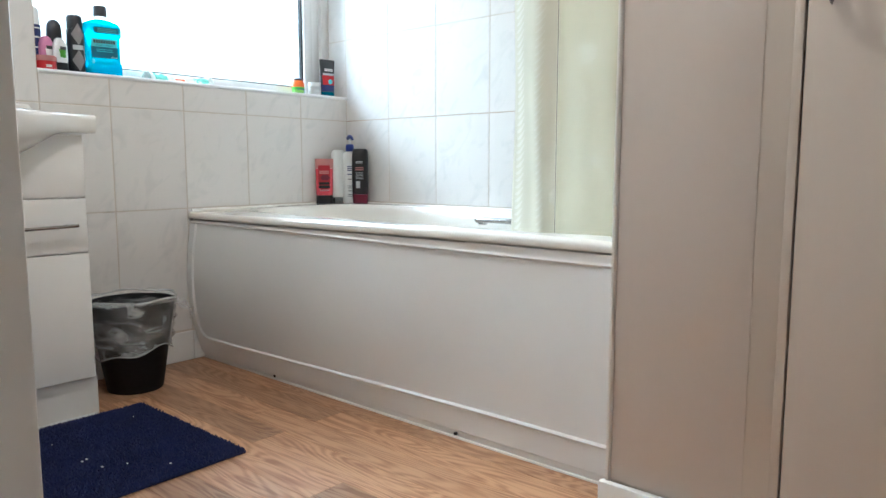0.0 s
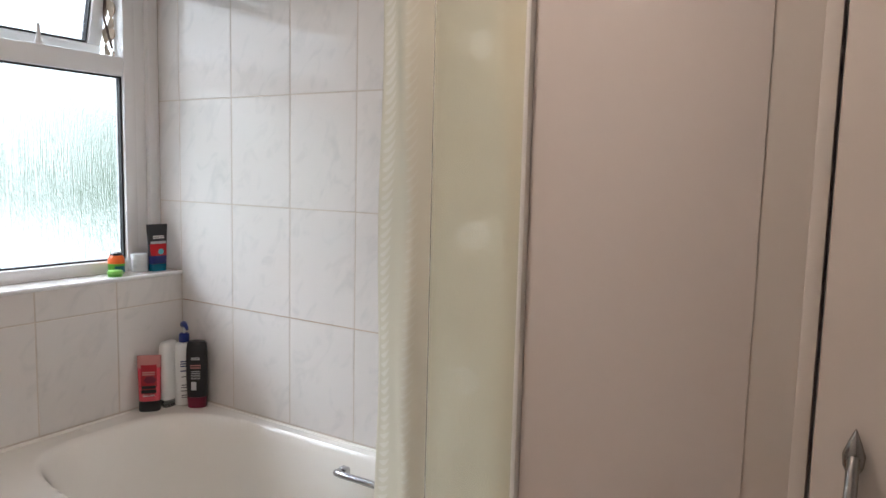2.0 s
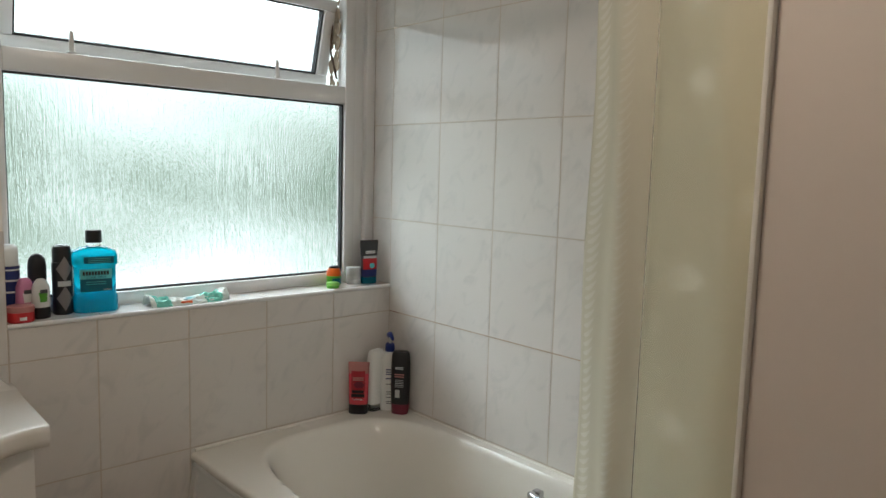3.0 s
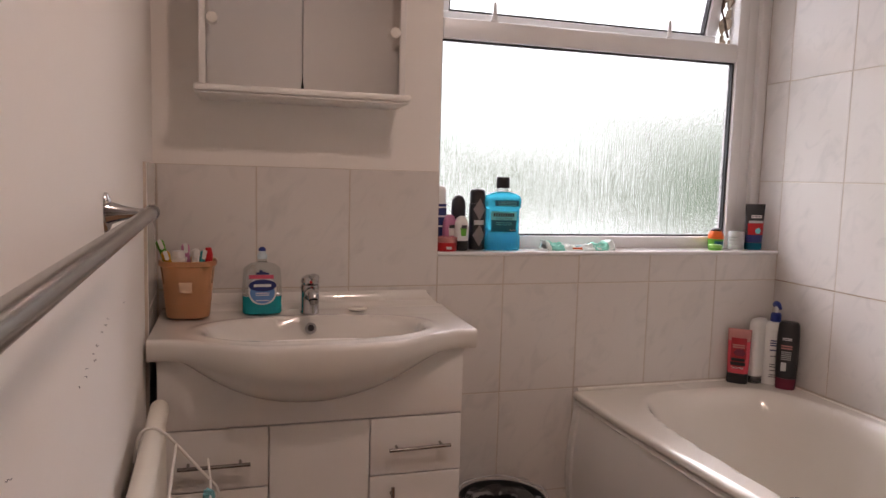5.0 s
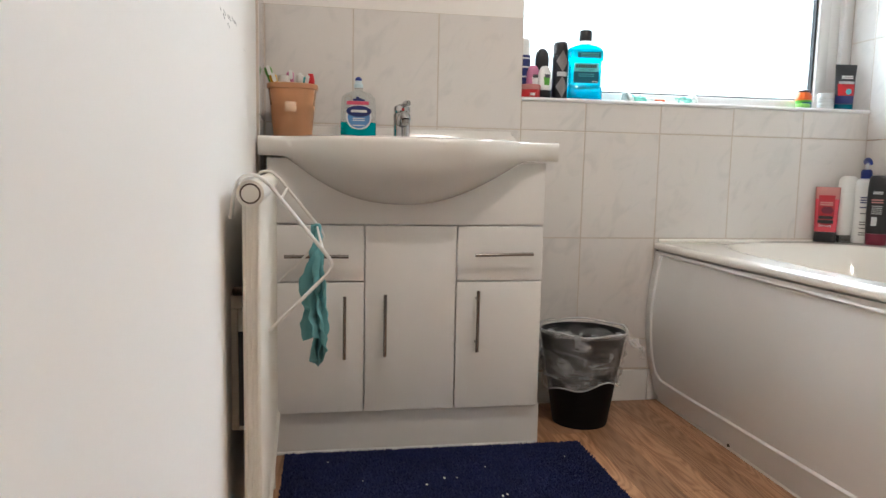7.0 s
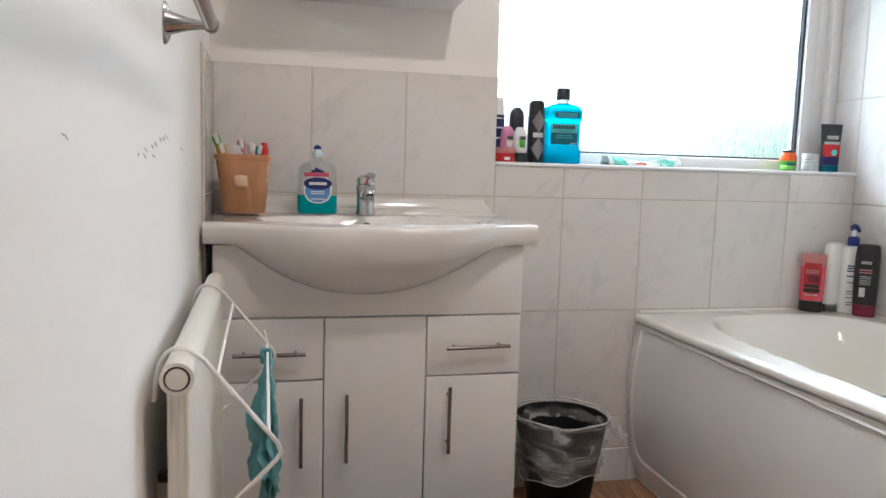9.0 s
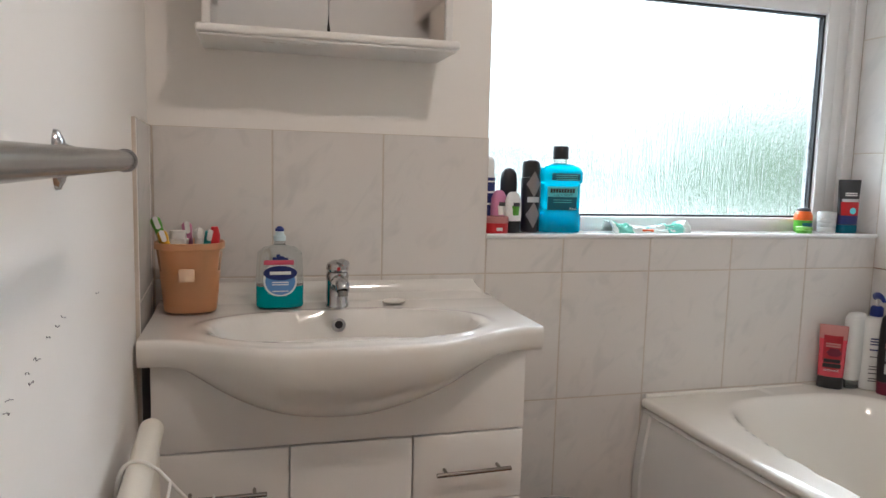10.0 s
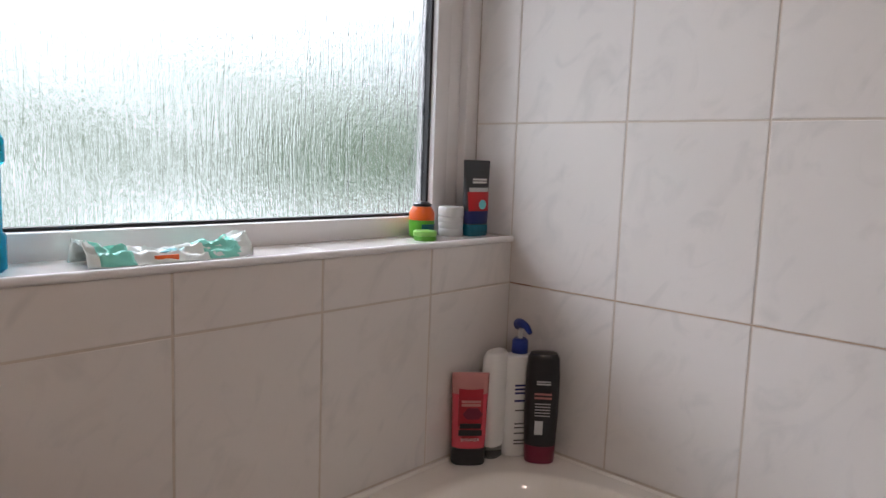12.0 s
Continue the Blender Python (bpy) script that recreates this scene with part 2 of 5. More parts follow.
DGREY = plastic("dark grey print", (0.07, 0.07, 0.075))
TEAL_GEL = plastic("teal liquid", (0.0, 0.42, 0.47), 0.08, Transmission_Weight=0.3, IOR=1.33)
MINT = plastic("turquoise liquid", (0.01, 0.56, 0.78), 0.06, Transmission_Weight=0.6, IOR=1.33)
LABEL_T = plastic("deep turquoise label", (0.0, 0.11, 0.17))
LABEL_L = plastic("pale turquoise label", (0.13, 0.62, 0.66))
NAVY_P = plastic("navy label", (0.01, 0.02, 0.13))
CLEAR_P = plastic("clear plastic", (0.85, 0.9, 0.9), 0.08, Transmission_Weight=0.92, IOR=1.2)
PEACH = plastic("peach translucent plastic", (0.80, 0.46, 0.25), 0.3, Transmission_Weight=0.55, IOR=1.1)
PEACH_PALE = plastic("worn sticker", (0.78, 0.55, 0.38))
YELLOW_P = plastic("yellow plastic", (0.7, 0.4, 0.02))
WRAP = material("crinkled mint and white wrapper", (0.72, 0.80, 0.77), 0.28, 0, 0.25, 22, 60, 0.2)
SOAP = plastic("white soap", (0.82, 0.8, 0.74), 0.5)


# ---- building helpers ----
def thing(name, loc, label, category, group="", turn=0):
    ob = tagged(new(name), label, category, group)
    ob.location = loc
    ob.rotation_euler = (0, 0, radians(turn))
    return ob


def part(name, bm, mat, parent=None, label="", smooth=True, **tags):
    me = bpy.data.meshes.new(name)
    bmesh.ops.recalc_face_normals(bm, faces=bm.faces)
    if smooth:
        for f in bm.faces:
            f.smooth = True
        for e in bm.edges:
            if len(e.link_faces) == 2 and e.calc_face_angle(0) > radians(38):
                e.smooth = False
    bm.to_mesh(me)
    bm.free()
    me.materials.append(mat)
    ob = tagged(new(name, me), label, **tags)
    ob.parent = parent
    return ob


def box(x0, y0, z0, x1, y1, z1, bevel=0.0, bm=None, segments=2):
    bm = bm or bmesh.new()
    r = bmesh.ops.create_cube(bm, size=1)
    bmesh.ops.scale(bm, vec=(x1 - x0, y1 - y0, z1 - z0), verts=r["verts"])
    bmesh.ops.translate(bm, vec=((x0 + x1) / 2, (y0 + y1) / 2, (z0 + z1) / 2), verts=r["verts"])
    if bevel:
        edges = list({e for v in r["verts"] for e in v.link_edges})
        bmesh.ops.bevel(bm, geom=edges, offset=bevel, segments=segments, profile=0.5, affect="EDGES")
    return bm


def rings(loops, closed=False, caps=True, bm=None):
    """Skin over loops of equally many points."""
    bm = bm or bmesh.new()
    vs = [[bm.verts.new(p) for p in loop] for loop in loops]
    k = len(vs[0])
    for a, b in zip(vs, vs[1:]):
        for i in range(k):
            j = (i + 1) % k
            bm.faces.new((a[i], a[j], b[j], b[i]))
    if closed:
        a, b = vs[-1], vs[0]
        for i in range(k):
            j = (i + 1) % k
            bm.faces.new((a[i], a[j], b[j], b[i]))
    elif caps:
        bm.faces.new(vs[0][::-1])
        bm.faces.new(vs[-1])
    return bm


def turned(profile, power=2.0, n=28, lean=(0, 0), bm=None, at=(0, 0), caps=True):
    """A bottle-like body: profile of (half width x, half width y, z); power above 2 squares its plan."""
    loops = []
    for rx, ry, z in profile:
        loop = []
        for i in range(n):
            a = 2 * math.pi * (i + 0.5) / n
            c, s = math.cos(a), math.sin(a)
            loop.append((at[0] + lean[0] * z + rx * math.copysign(abs(c) ** (2 / power), c), at[1] + lean[1] * z + ry * math.copysign(abs(s) ** (2 / power), s), z))
        loops.append(loop)
    return rings(loops, bm=bm, caps=caps)


def tube(points, r, n=10, bm=None, taper=None):
    pts = [Vector(p) for p in points]
    loops, side = [], None
    for i, p in enumerate(pts):
        d = (pts[min(i + 1, len(pts) - 1)] - pts[max(i - 1, 0)]).normalized()
        side = d.orthogonal().normalized() if side is None else (side - d * side.dot(d)).normalized()
        up = d.cross(side)
        rr = taper[i] if taper else r
        loops.append([p + (side * math.cos(2 * math.pi * k / n) + up * math.sin(2 * math.pi * k / n)) * rr for k in range(n)])
    return rings(loops, bm=bm)


def smooth_path(points, steps=6):
    pts = [Vector(p) for p in points]
    out = []
    for i in range(len(pts) - 1):
        p0, p1, p2, p3 = pts[max(i - 1, 0)], pts[i], pts[i + 1], pts[min(i + 2, len(pts) - 1)]
        for k in range(steps):
            t = k / steps
            out.append(0.5 * (2 * p1 + (p2 - p0) * t + (2 * p0 - 5 * p1 + 4 * p2 - p3) * t * t + (3 * p1 - p0 - 3 * p2 + p3) * t ** 3))
    return out + [pts[-1]]


def words(text, size, parent, mat, place, rot, label=""):
    """Lettering as thin mesh."""
    cu = bpy.data.curves.new("lettering", "FONT")
    cu.body, cu.size, cu.extrude, cu.align_x, cu.resolution_u = text, size, 0.0002, "CENTER", 2
    tmp = bpy.data.objects.new("lettering", cu)
    me = bpy.data.meshes.new_from_object(tmp)
    bpy.data.objects.remove(tmp)
    me.materials.clear()
    me.materials.append(mat)
    ob = new("lettering", me)
    ob.parent = parent
    ob.matrix_basis = pose(*place, *rot)
    return ob


# ---- the room ----
YT, CUP, CEIL, EAST = 1.985, 1.205, 2.36, 3.05   # tiled wall, cupboard front, ceiling, far wall
SILL, HEAD, WY0 = 0.976, 2.06, 0.775                       # window sill, head and near jamb
G = 0.008                                                  # tile thickness


def towel_wall(x):
    """The towel wall runs slightly out of square as far as the radiator's end."""
    return -0.003 + 0.038 * min(x, 1.25)


def structure(name, bm, mat, label, smooth=False):
    return part(name, bm, mat, None, label, smooth, kind="structure")


bm = box(-0.26, -0.1, 0, -G, WY0, CEIL)
box(-0.26, WY0, 0, -G, YT + 0.2, SILL - 0.02, bm=bm)
box(-0.26, WY0, HEAD, -G, YT + 0.2, CEIL, bm=bm)
wall_window = structure("wall_west", bm, PAINT, "warm white painted wall with the window opening")
wall_tiled = structure("wall_north", box(-0.26, YT + 0.0018, SILL - 0.02, 1.76, YT + 0.2, CEIL, bm=box(-G, YT + 0.0018, 0, 1.76, YT + 0.2, SILL - 0.02)), GROUT_DARK, "grouted wall behind the bath tiles")
YD = towel_wall(2)
plan = [(-0.02, -0.07), (1.9515, -0.07), (1.9515, YD), (1.25, YD), (-0.02, towel_wall(-0.02))]
bm = rings([[(x, y, z) for x, y in plan] for z in (0, CEIL)])
box(1.952, -0.07, 2.03, 2.99, YD, CEIL, bm=bm)
box(2.99, -0.07, 0, EAST, YD, CEIL, bm=bm)
wall_south = structure("wall_south", bm, PAINT, "warm white painted wall with scuffs beside the doorway")
structure("wall_east", box(EAST, -1.3, 0, EAST + 0.1, 2.2, CEIL), PAINT, "plain white painted wall")
bm = box(-0.1, -1.4, 0, EAST + 0.1, -1.3, CEIL)
box(1.2, -1.3, 0, 1.3, -0.07, CEIL, bm=bm)
structure("wall_hall", bm, PAINT, "plain white hallway walls")
bm = box(1.7605, YT - 0.0, 0, EAST, YT + 0.2, CEIL)
structure("wall_back", bm, PAINT, "plain wall behind the cupboard")
structure("ceiling", box(-0.26, -1.4, CEIL, EAST + 0.1, 2.2, CEIL + 0.1), CEILING_PAINT, "white painted ceiling")
floor = structure("floor", box(-0.02, -1.3, -0.05, EAST, YT + 0.1, -0.004), UNDERLAY, "oak print vinyl floor in strips")
structure("ground", box(-60, -60, -2.9, -0.3, 60, -2.8), SOIL, "damp grass below the window")
bm = bmesh.new()
bm.faces.new([bm.verts.new(p) for p in ((-7, -9, -3), (-7, 11, -3), (-7, 11, 9), (-7, -9, 9))])
garden = structure("backdrop", bm, GARDEN, "bright overcast sky over blurred green trees")


lamp = thing("ceiling_light", (1.42, 0.80, CEIL), "small white glass ceiling light, switched on", "ceiling light")
part("base_ring", turned([(0.085, 0.085, -0.02), (0.085, 0.085, -0.0005)], n=32), GLOSS, lamp)
part("shade", turned([(0.03, 0.03, -0.075), (0.055, 0.055, -0.066), (0.075, 0.075, -0.045), (0.08, 0.08, -0.0205)], n=32), LAMP, lamp)


# cupboard front beside the bath
def cupboard():
    t = tagged(new("wall_cupboard"), "painted boxed-in cupboard front beside the bath", "", "", "structure")
    part("end_board", box(1.6590, CUP + 0.0022, 0, 1.9155, CUP + 0.0039, CEIL, 0.0008), CUPPAINT, t)
    part("side_board", box(1.660, CUP + 0.0305, 0, 1.70, YT, CEIL), CUPPAINT, t)
    part("corner_bead", box(1.6510, CUP - 0.008, 0.0, 1.6585, CUP + 0.02, CEIL, 0.003), GLOSS, t)
    part("frame_post", box(1.660, CUP + 0.004, 0, 1.9745, CUP + 0.03, CEIL, 0.0015), EDGEPAINT, t)
    part("frame_bead", box(1.9600, CUP + 0.0018, 0.05, 1.9748, CUP + 0.0039, 2.05, 0.0010), EDGEPAINT, t)
    part("frame_head", box(1.9754, CUP + 0.004, 2.03, EAST, CUP + 0.04, CEIL), CUPPAINT, t)
    return t


cup = cupboard()
door = thing("cupboard_door", (1.9785, CUP + 0.002, 0), "flush cream painted cupboard door with pointed pewter handle", "door")
part("door_leaf", box(0, 0, 0.03, 0.68, 0.035, 2.02, 0.003), DOORPAINT, door)
hx, hz = 0.036, 1.018
hnd = part("door_handle", tube(smooth_path([(hx, -0.012, hz - 0.05), (hx, -0.028, hz - 0.028), (hx, -0.036, hz), (hx, -0.028, hz + 0.028), (hx, -0.012, hz + 0.05)]), 0.006, 10), STEEL, door, "bowed pewter handle")
for s in (-1, 1):
    b = bmesh.new()
    c = hz + s * 0.047
    loops = []
    for k, (w, d) in enumerate(((0.0035, 0.003), (0.009, 0.006), (0.010, 0.008), (0.006, 0.007), (0.001, 0.004))):
        z = c + s * (-0.018 + 0.012 * k)
        loops.append([(hx + w * math.cos(a), -0.005 - d * (1 + math.sin(a)) * 0.7, z) for a in [i * math.pi / 5 for i in range(10)]])
    rings(loops, bm=b)
    part("handle_point", b, STEEL, hnd)
for z in (0.3, 1.7):
    part("hinge", box(0.66, -0.004, z, 0.685, 0.004, z + 0.06, 0.001), STEEL, door)
skirt = structure("baseboard", box(1.640, CUP - 0.02, 0, 3.04, CUP - 0.0005, 0.055, 0.006), GLOSS, "low white skirting under the cupboard", True)
structure("door_frame", box(1.952, -0.075, 0, 1.967, YD + 0.008, 2.03, 0.004), GLOSS, "white painted doorway frame", True)


# ---- window ----
def window():
    t = tagged(new("window_1"), "white plastic window, obscure glass, top light open outwards", "", "", "structure")
    x0, x1 = -0.178, -0.124
    fr = part("window_frame", box(x0, WY0 + 0.001, SILL - 0.01, x1, 0.809, HEAD, 0.004), UPVC, t)
    for y0, z0, y1, z1 in ((1.866, SILL - 0.01, 1.908, HEAD), (0.8095, SILL - 0.01, 1.8655, 1.015), (0.8095, 1.618, 1.8655, 1.679), (0.8095, 1.989, 1.8655, HEAD)):
        part("frame_bar", box(x0, y0, z0, x1, y1, z1, 0.004), UPVC, fr)
    part("frame_bar", box(x0, 1.905, SILL - 0.01, x1 - 0.008, 1.9515, HEAD, 0.004), UPVC, fr)
    part("cover_strip", box(-0.17, 1.9495, SILL, -0.112, YT + 0.004, HEAD, 0.004), UPVC, fr)
    for y0, z0, y1, z1 in ((0.8095, 1.0155, 1.8655, 1.0205), (0.8095, 1.6125, 1.8655, 1.6175), (0.8095, 1.0205, 0.813, 1.6125), (1.859, 1.0205, 1.8655, 1.6125)):
        part("seal", box(-0.155, y0, z0, -0.137, y1, z1), SEAL, t)
    pane = part("pane", box(-0.151, 0.813, 1.0205, -0.147, 1.859, 1.6125), GLASS, t, "rain patterned obscure pane")
    pane.visible_shadow = False
    return t


win = window()
sash = thing("top_light_window", (-0.183, 0.812, 1.989), "white top-hung window light tilted open outwards", "window")
sash.rotation_euler = (0, radians(14), 0)
L, D = 1.048, 0.31
part("top_rail", box(-0.03, 0.002, -0.045, 0.015, L, -0.005, 0.004), UPVC, sash)
part("bottom_rail", box(-0.03, 0.002, -D, 0.015, L, -D + 0.04, 0.004), UPVC, sash)
part("stile", box(-0.03, 0.002, -D + 0.0405, 0.015, 0.045, -0.0455, 0.004), UPVC, sash)
part("stile", box(-0.03, L - 0.045, -D + 0.0405, 0.015, L, -0.0455, 0.004), UPVC, sash)
for a in ((0.0455, -D + 0.0405, L - 0.0455, -D + 0.047), (0.0455, -0.052, L - 0.0455, -0.0455), (0.0455, -D + 0.047, 0.051, -0.052), (L - 0.051, -D + 0.047, L - 0.0455, -0.052)):
    part("seal", box(-0.02, a[0], a[1], 0.005, a[2], a[3]), SEAL, sash)
p = part("pane", box(-0.008, 0.051, -D + 0.047, -0.004, L - 0.051, -0.052), GLASS, sash, "rain patterned obscure pane")
p.visible_shadow = False
for y in (0.976, 1.598):
    st = thing("window_peg", (-0.131, y, 1.679), "small white tapered catch standing on the window transom", "window catch", "window catches")
    part("plate", box(-0.008, -0.012, 0, 0.008, 0.012, 0.006, 0.002), UPVC, st)
    part("peg", turned([(0.007, 0.009, 0.006), (0.006, 0.007, 0.03), (0.004, 0.005, 0.056), (0.002, 0.003, 0.06)], n=14), UPVC, st)
b = bmesh.new()
for k in range(60):
    z = 1.684 + 0.3 * random.random()
    w = 0.006 + 0.012 * random.random() ** 2
    bmesh.ops.create_icosphere(b, subdivisions=1, radius=w, matrix=Matrix.Translation((-0.163 - 0.05 * random.random(), 1.860, z)) @ Matrix.Diagonal((1, 0.3, 1.6, 1)))
part("frame_dirt", b, MOULD, win, "brown peeling grime in the frame rebate")
stay = thing("window_stay", (-0.168, 1.856, 1.709), "dark metal friction stay in the open window side", "window stay")
part("arm", tube([(0, 0, 0), (-0.035, -0.004, 0.1), (-0.02, -0.004, 0.24)], 0.004, 8), RUST, stay)

# sill tiles
sill = tagged(new("window_sill"), "tiled window sill with rounded white edging strip", "", "", "structure")
part("sill_bed", box(-0.124, WY0 + 0.001, SILL - 0.02, -G - 0.0005, YT - 0.001, SILL - 0.0016), GROUT, sill)
part("edge_trim", tube([(-0.001, WY0, SILL - 0.004), (-0.001, YT - 0.001, SILL - 0.004)], 0.0065, 12), UPVC, sill)


# ---- bath ----
def front_y(x):
    return 1.238 + 0.054 * min(1, max(0, (x - 0.25) / 1.0))


def bath():
    t = thing("bath", (0, 0, 0), "white acrylic bath with moulded panel, built in against the tiled walls", "bath")
    X0, X1, Y1, Z = 0.002, 1.656, YT - 0.002, 0.535
    nx, ny = 150, 84
    bm = bmesh.new()
    cx, cy, ax, ay = 0.85, 1.638, 0.772, 0.311
    grid = []
    for i in range(nx + 1):
        row = []
        u = i / nx
        x = X0 + (X1 - X0) * u
        for j in range(ny + 1):
            y0 = front_y(x)
            y = y0 + 0.012 + (Y1 - y0 - 0.012) * j / ny
            d = (abs((x - cx) / ax) ** 4.5 + abs((y - cy) / ay) ** 3.6) ** (1 / 4.0)
            s = min(1, max(0, (1.0 - d) / 0.42))
            s = s ** 1.5
            z = Z - 0.40 * (1 - (1 - s) ** 2.2)
            shelf = min(1, max(0, (x - 0.815) / 0.12)) * min(1, max(0, (abs(y - cy) - 0.178) / 0.03))
            if d < 1:
                z = max(z, z + (0.405 - z) * shelf * shelf * (3 - 2 * shelf) if z < 0.405 else z)
            if d > 1:
                z = Z - 0.006 * min(1, (d - 1) * 4) * (1 if j < ny / 2 else -0.3)
            row.append(bm.verts.new((x, y, z)))
        grid.append(row)
    for i in range(nx):
        for j in range(ny):
            bm.faces.new((grid[i][j], grid[i + 1][j], grid[i + 1][j + 1], grid[i][j + 1]))
    prev = [grid[i][0] for i in range(nx + 1)]
    for dy, dz in ((-0.006, -0.001), (-0.0105, -0.004), (-0.0125, -0.009), (-0.0130, -0.018), (-0.0115, -0.022), (0.0, -0.024), (0.03, -0.024)):
        cur = [bm.verts.new((v.co.x, front_y(v.co.x) + 0.012 + dy, Z - 0.006 + dz)) for v in (grid[i][0] for i in range(nx + 1))]
        for i in range(nx):
            bm.faces.new((prev[i], prev[i + 1], cur[i + 1], cur[i]))
        prev = cur
    part("tub", bm, ACRYLIC, t)
    # front panel
    bm = bmesh.new()
    nx, nz = 380, 190
    FOOT = 1.276
    X0, X1 = 0.004, 1.656
    rows = []
    for i in range(nx + 1):
        x = X0 + (X1 - X0) * i / nx
        row = []
        for k in range(nz + 1):
            z = 0.003 + 0.499 * k / nz
            top = front_y(x) + 0.006
            w = z / 0.502
            y = top + (FOOT - top) * (1 - w) ** 3 - (0.027 - 0.014 * min(1, x)) * math.sin(math.pi * w)
            ex, ez = min(x - X0 - 0.035, X1 - 0.009 - x), z - 0.085
            r = 0.045
            if ex < r and ez < r:
                d = r - math.hypot(r - ex, r - ez)
            else:
                d = min(ex, ez)
            up = 0.494 - 0.0165 * min(1, max(0, x - 0.3)) - z
            y += 0.003 * min(1, max(0, min(d, up) / 0.004))
            if (abs(d) < 0.0042 and up > 0) or abs(up) < 0.0042:
                y -= 0.0032 * (1 - (min(abs(d) if up > 0 else 1, abs(up)) / 0.0042) ** 2)
            if z < 0.020:
                y += 0.004
            row.append(bm.verts.new((x, y, z)))
        rows.append(row)
    for i in range(nx):
        for k in range(nz):
            bm.faces.new((rows[i][k], rows[i + 1][k], rows[i + 1][k + 1], rows[i][k + 1]))
    bmesh.ops.recalc_face_normals(bm, faces=bm.faces)
    pan = part("side_panel", bm, PANEL, t)
    for x in (0.427, 1.19):
        part("screw", tube([(x, FOOT + 0.008, 0.011), (x, FOOT - 0.002, 0.011)], 0.0045, 12), BLACK, pan)
    # solid black block paints in the dark of the corner gap
    part("gap_shade", box(0.006, 1.240, 0.503, 0.017, 1.247, 0.512, 0.002), BLACK, pan, "black block painting in the dark gap at the panel corner")
    part("sealant", tube([(0.004, FOOT + 0.001, 0.001), (1.656, FOOT + 0.001, 0.001)], 0.004, 8), GLOSS, pan)
    for y, x in ((1.890, 0.905), (1.368, 0.875)):
        g = part("grab_handle", tube(smooth_path([(x - 0.1, y, 0.498), (x - 0.1, y + (-0.03 if y > 1.6 else 0.03), 0.505), (x, y + (-0.034 if y > 1.6 else 0.034), 0.507), (x + 0.1, y + (-0.03 if y > 1.6 else 0.03), 0.505), (x + 0.1, y, 0.498)], 8), 0.0095, 14), CHROME, t, "chrome grab handle")
        for dx in (-0.1, 0.1):
            part("mount", box(x + dx - 0.014, y - 0.012, 0.486, x + dx + 0.014, y + 0.012, 0.512, 0.005), CHROME, g)
    part("back_sealant", tube([(0.006, YT - 0.0015, 0.5335), (1.656, YT - 0.0015, 0.5335)], 0.0065, 12), ACRYLIC, t)
    part("end_sealant", tube([(0.0015, 1.25, 0.5335), (0.0015, YT - 0.004, 0.5335)], 0.0065, 12), ACRYLIC, t)
    return t


bath()

# glass screen and curtain
screen = thing("bath_screen", (1.6495, 1.32, 0.54), "narrow clear glass bath screen in a white wall channel", "shower screen")
pn = part("glass_panel", box(-0.203, -0.003, 0.0, -0.005, 0.003, 1.42, 0.001), CLEAR, screen)
pn.visible_shadow = False
part("wall_channel", box(-0.010, -0.006, -0.003, 0.001, 0.012, 1.43, 0.002), GLOSS, screen)


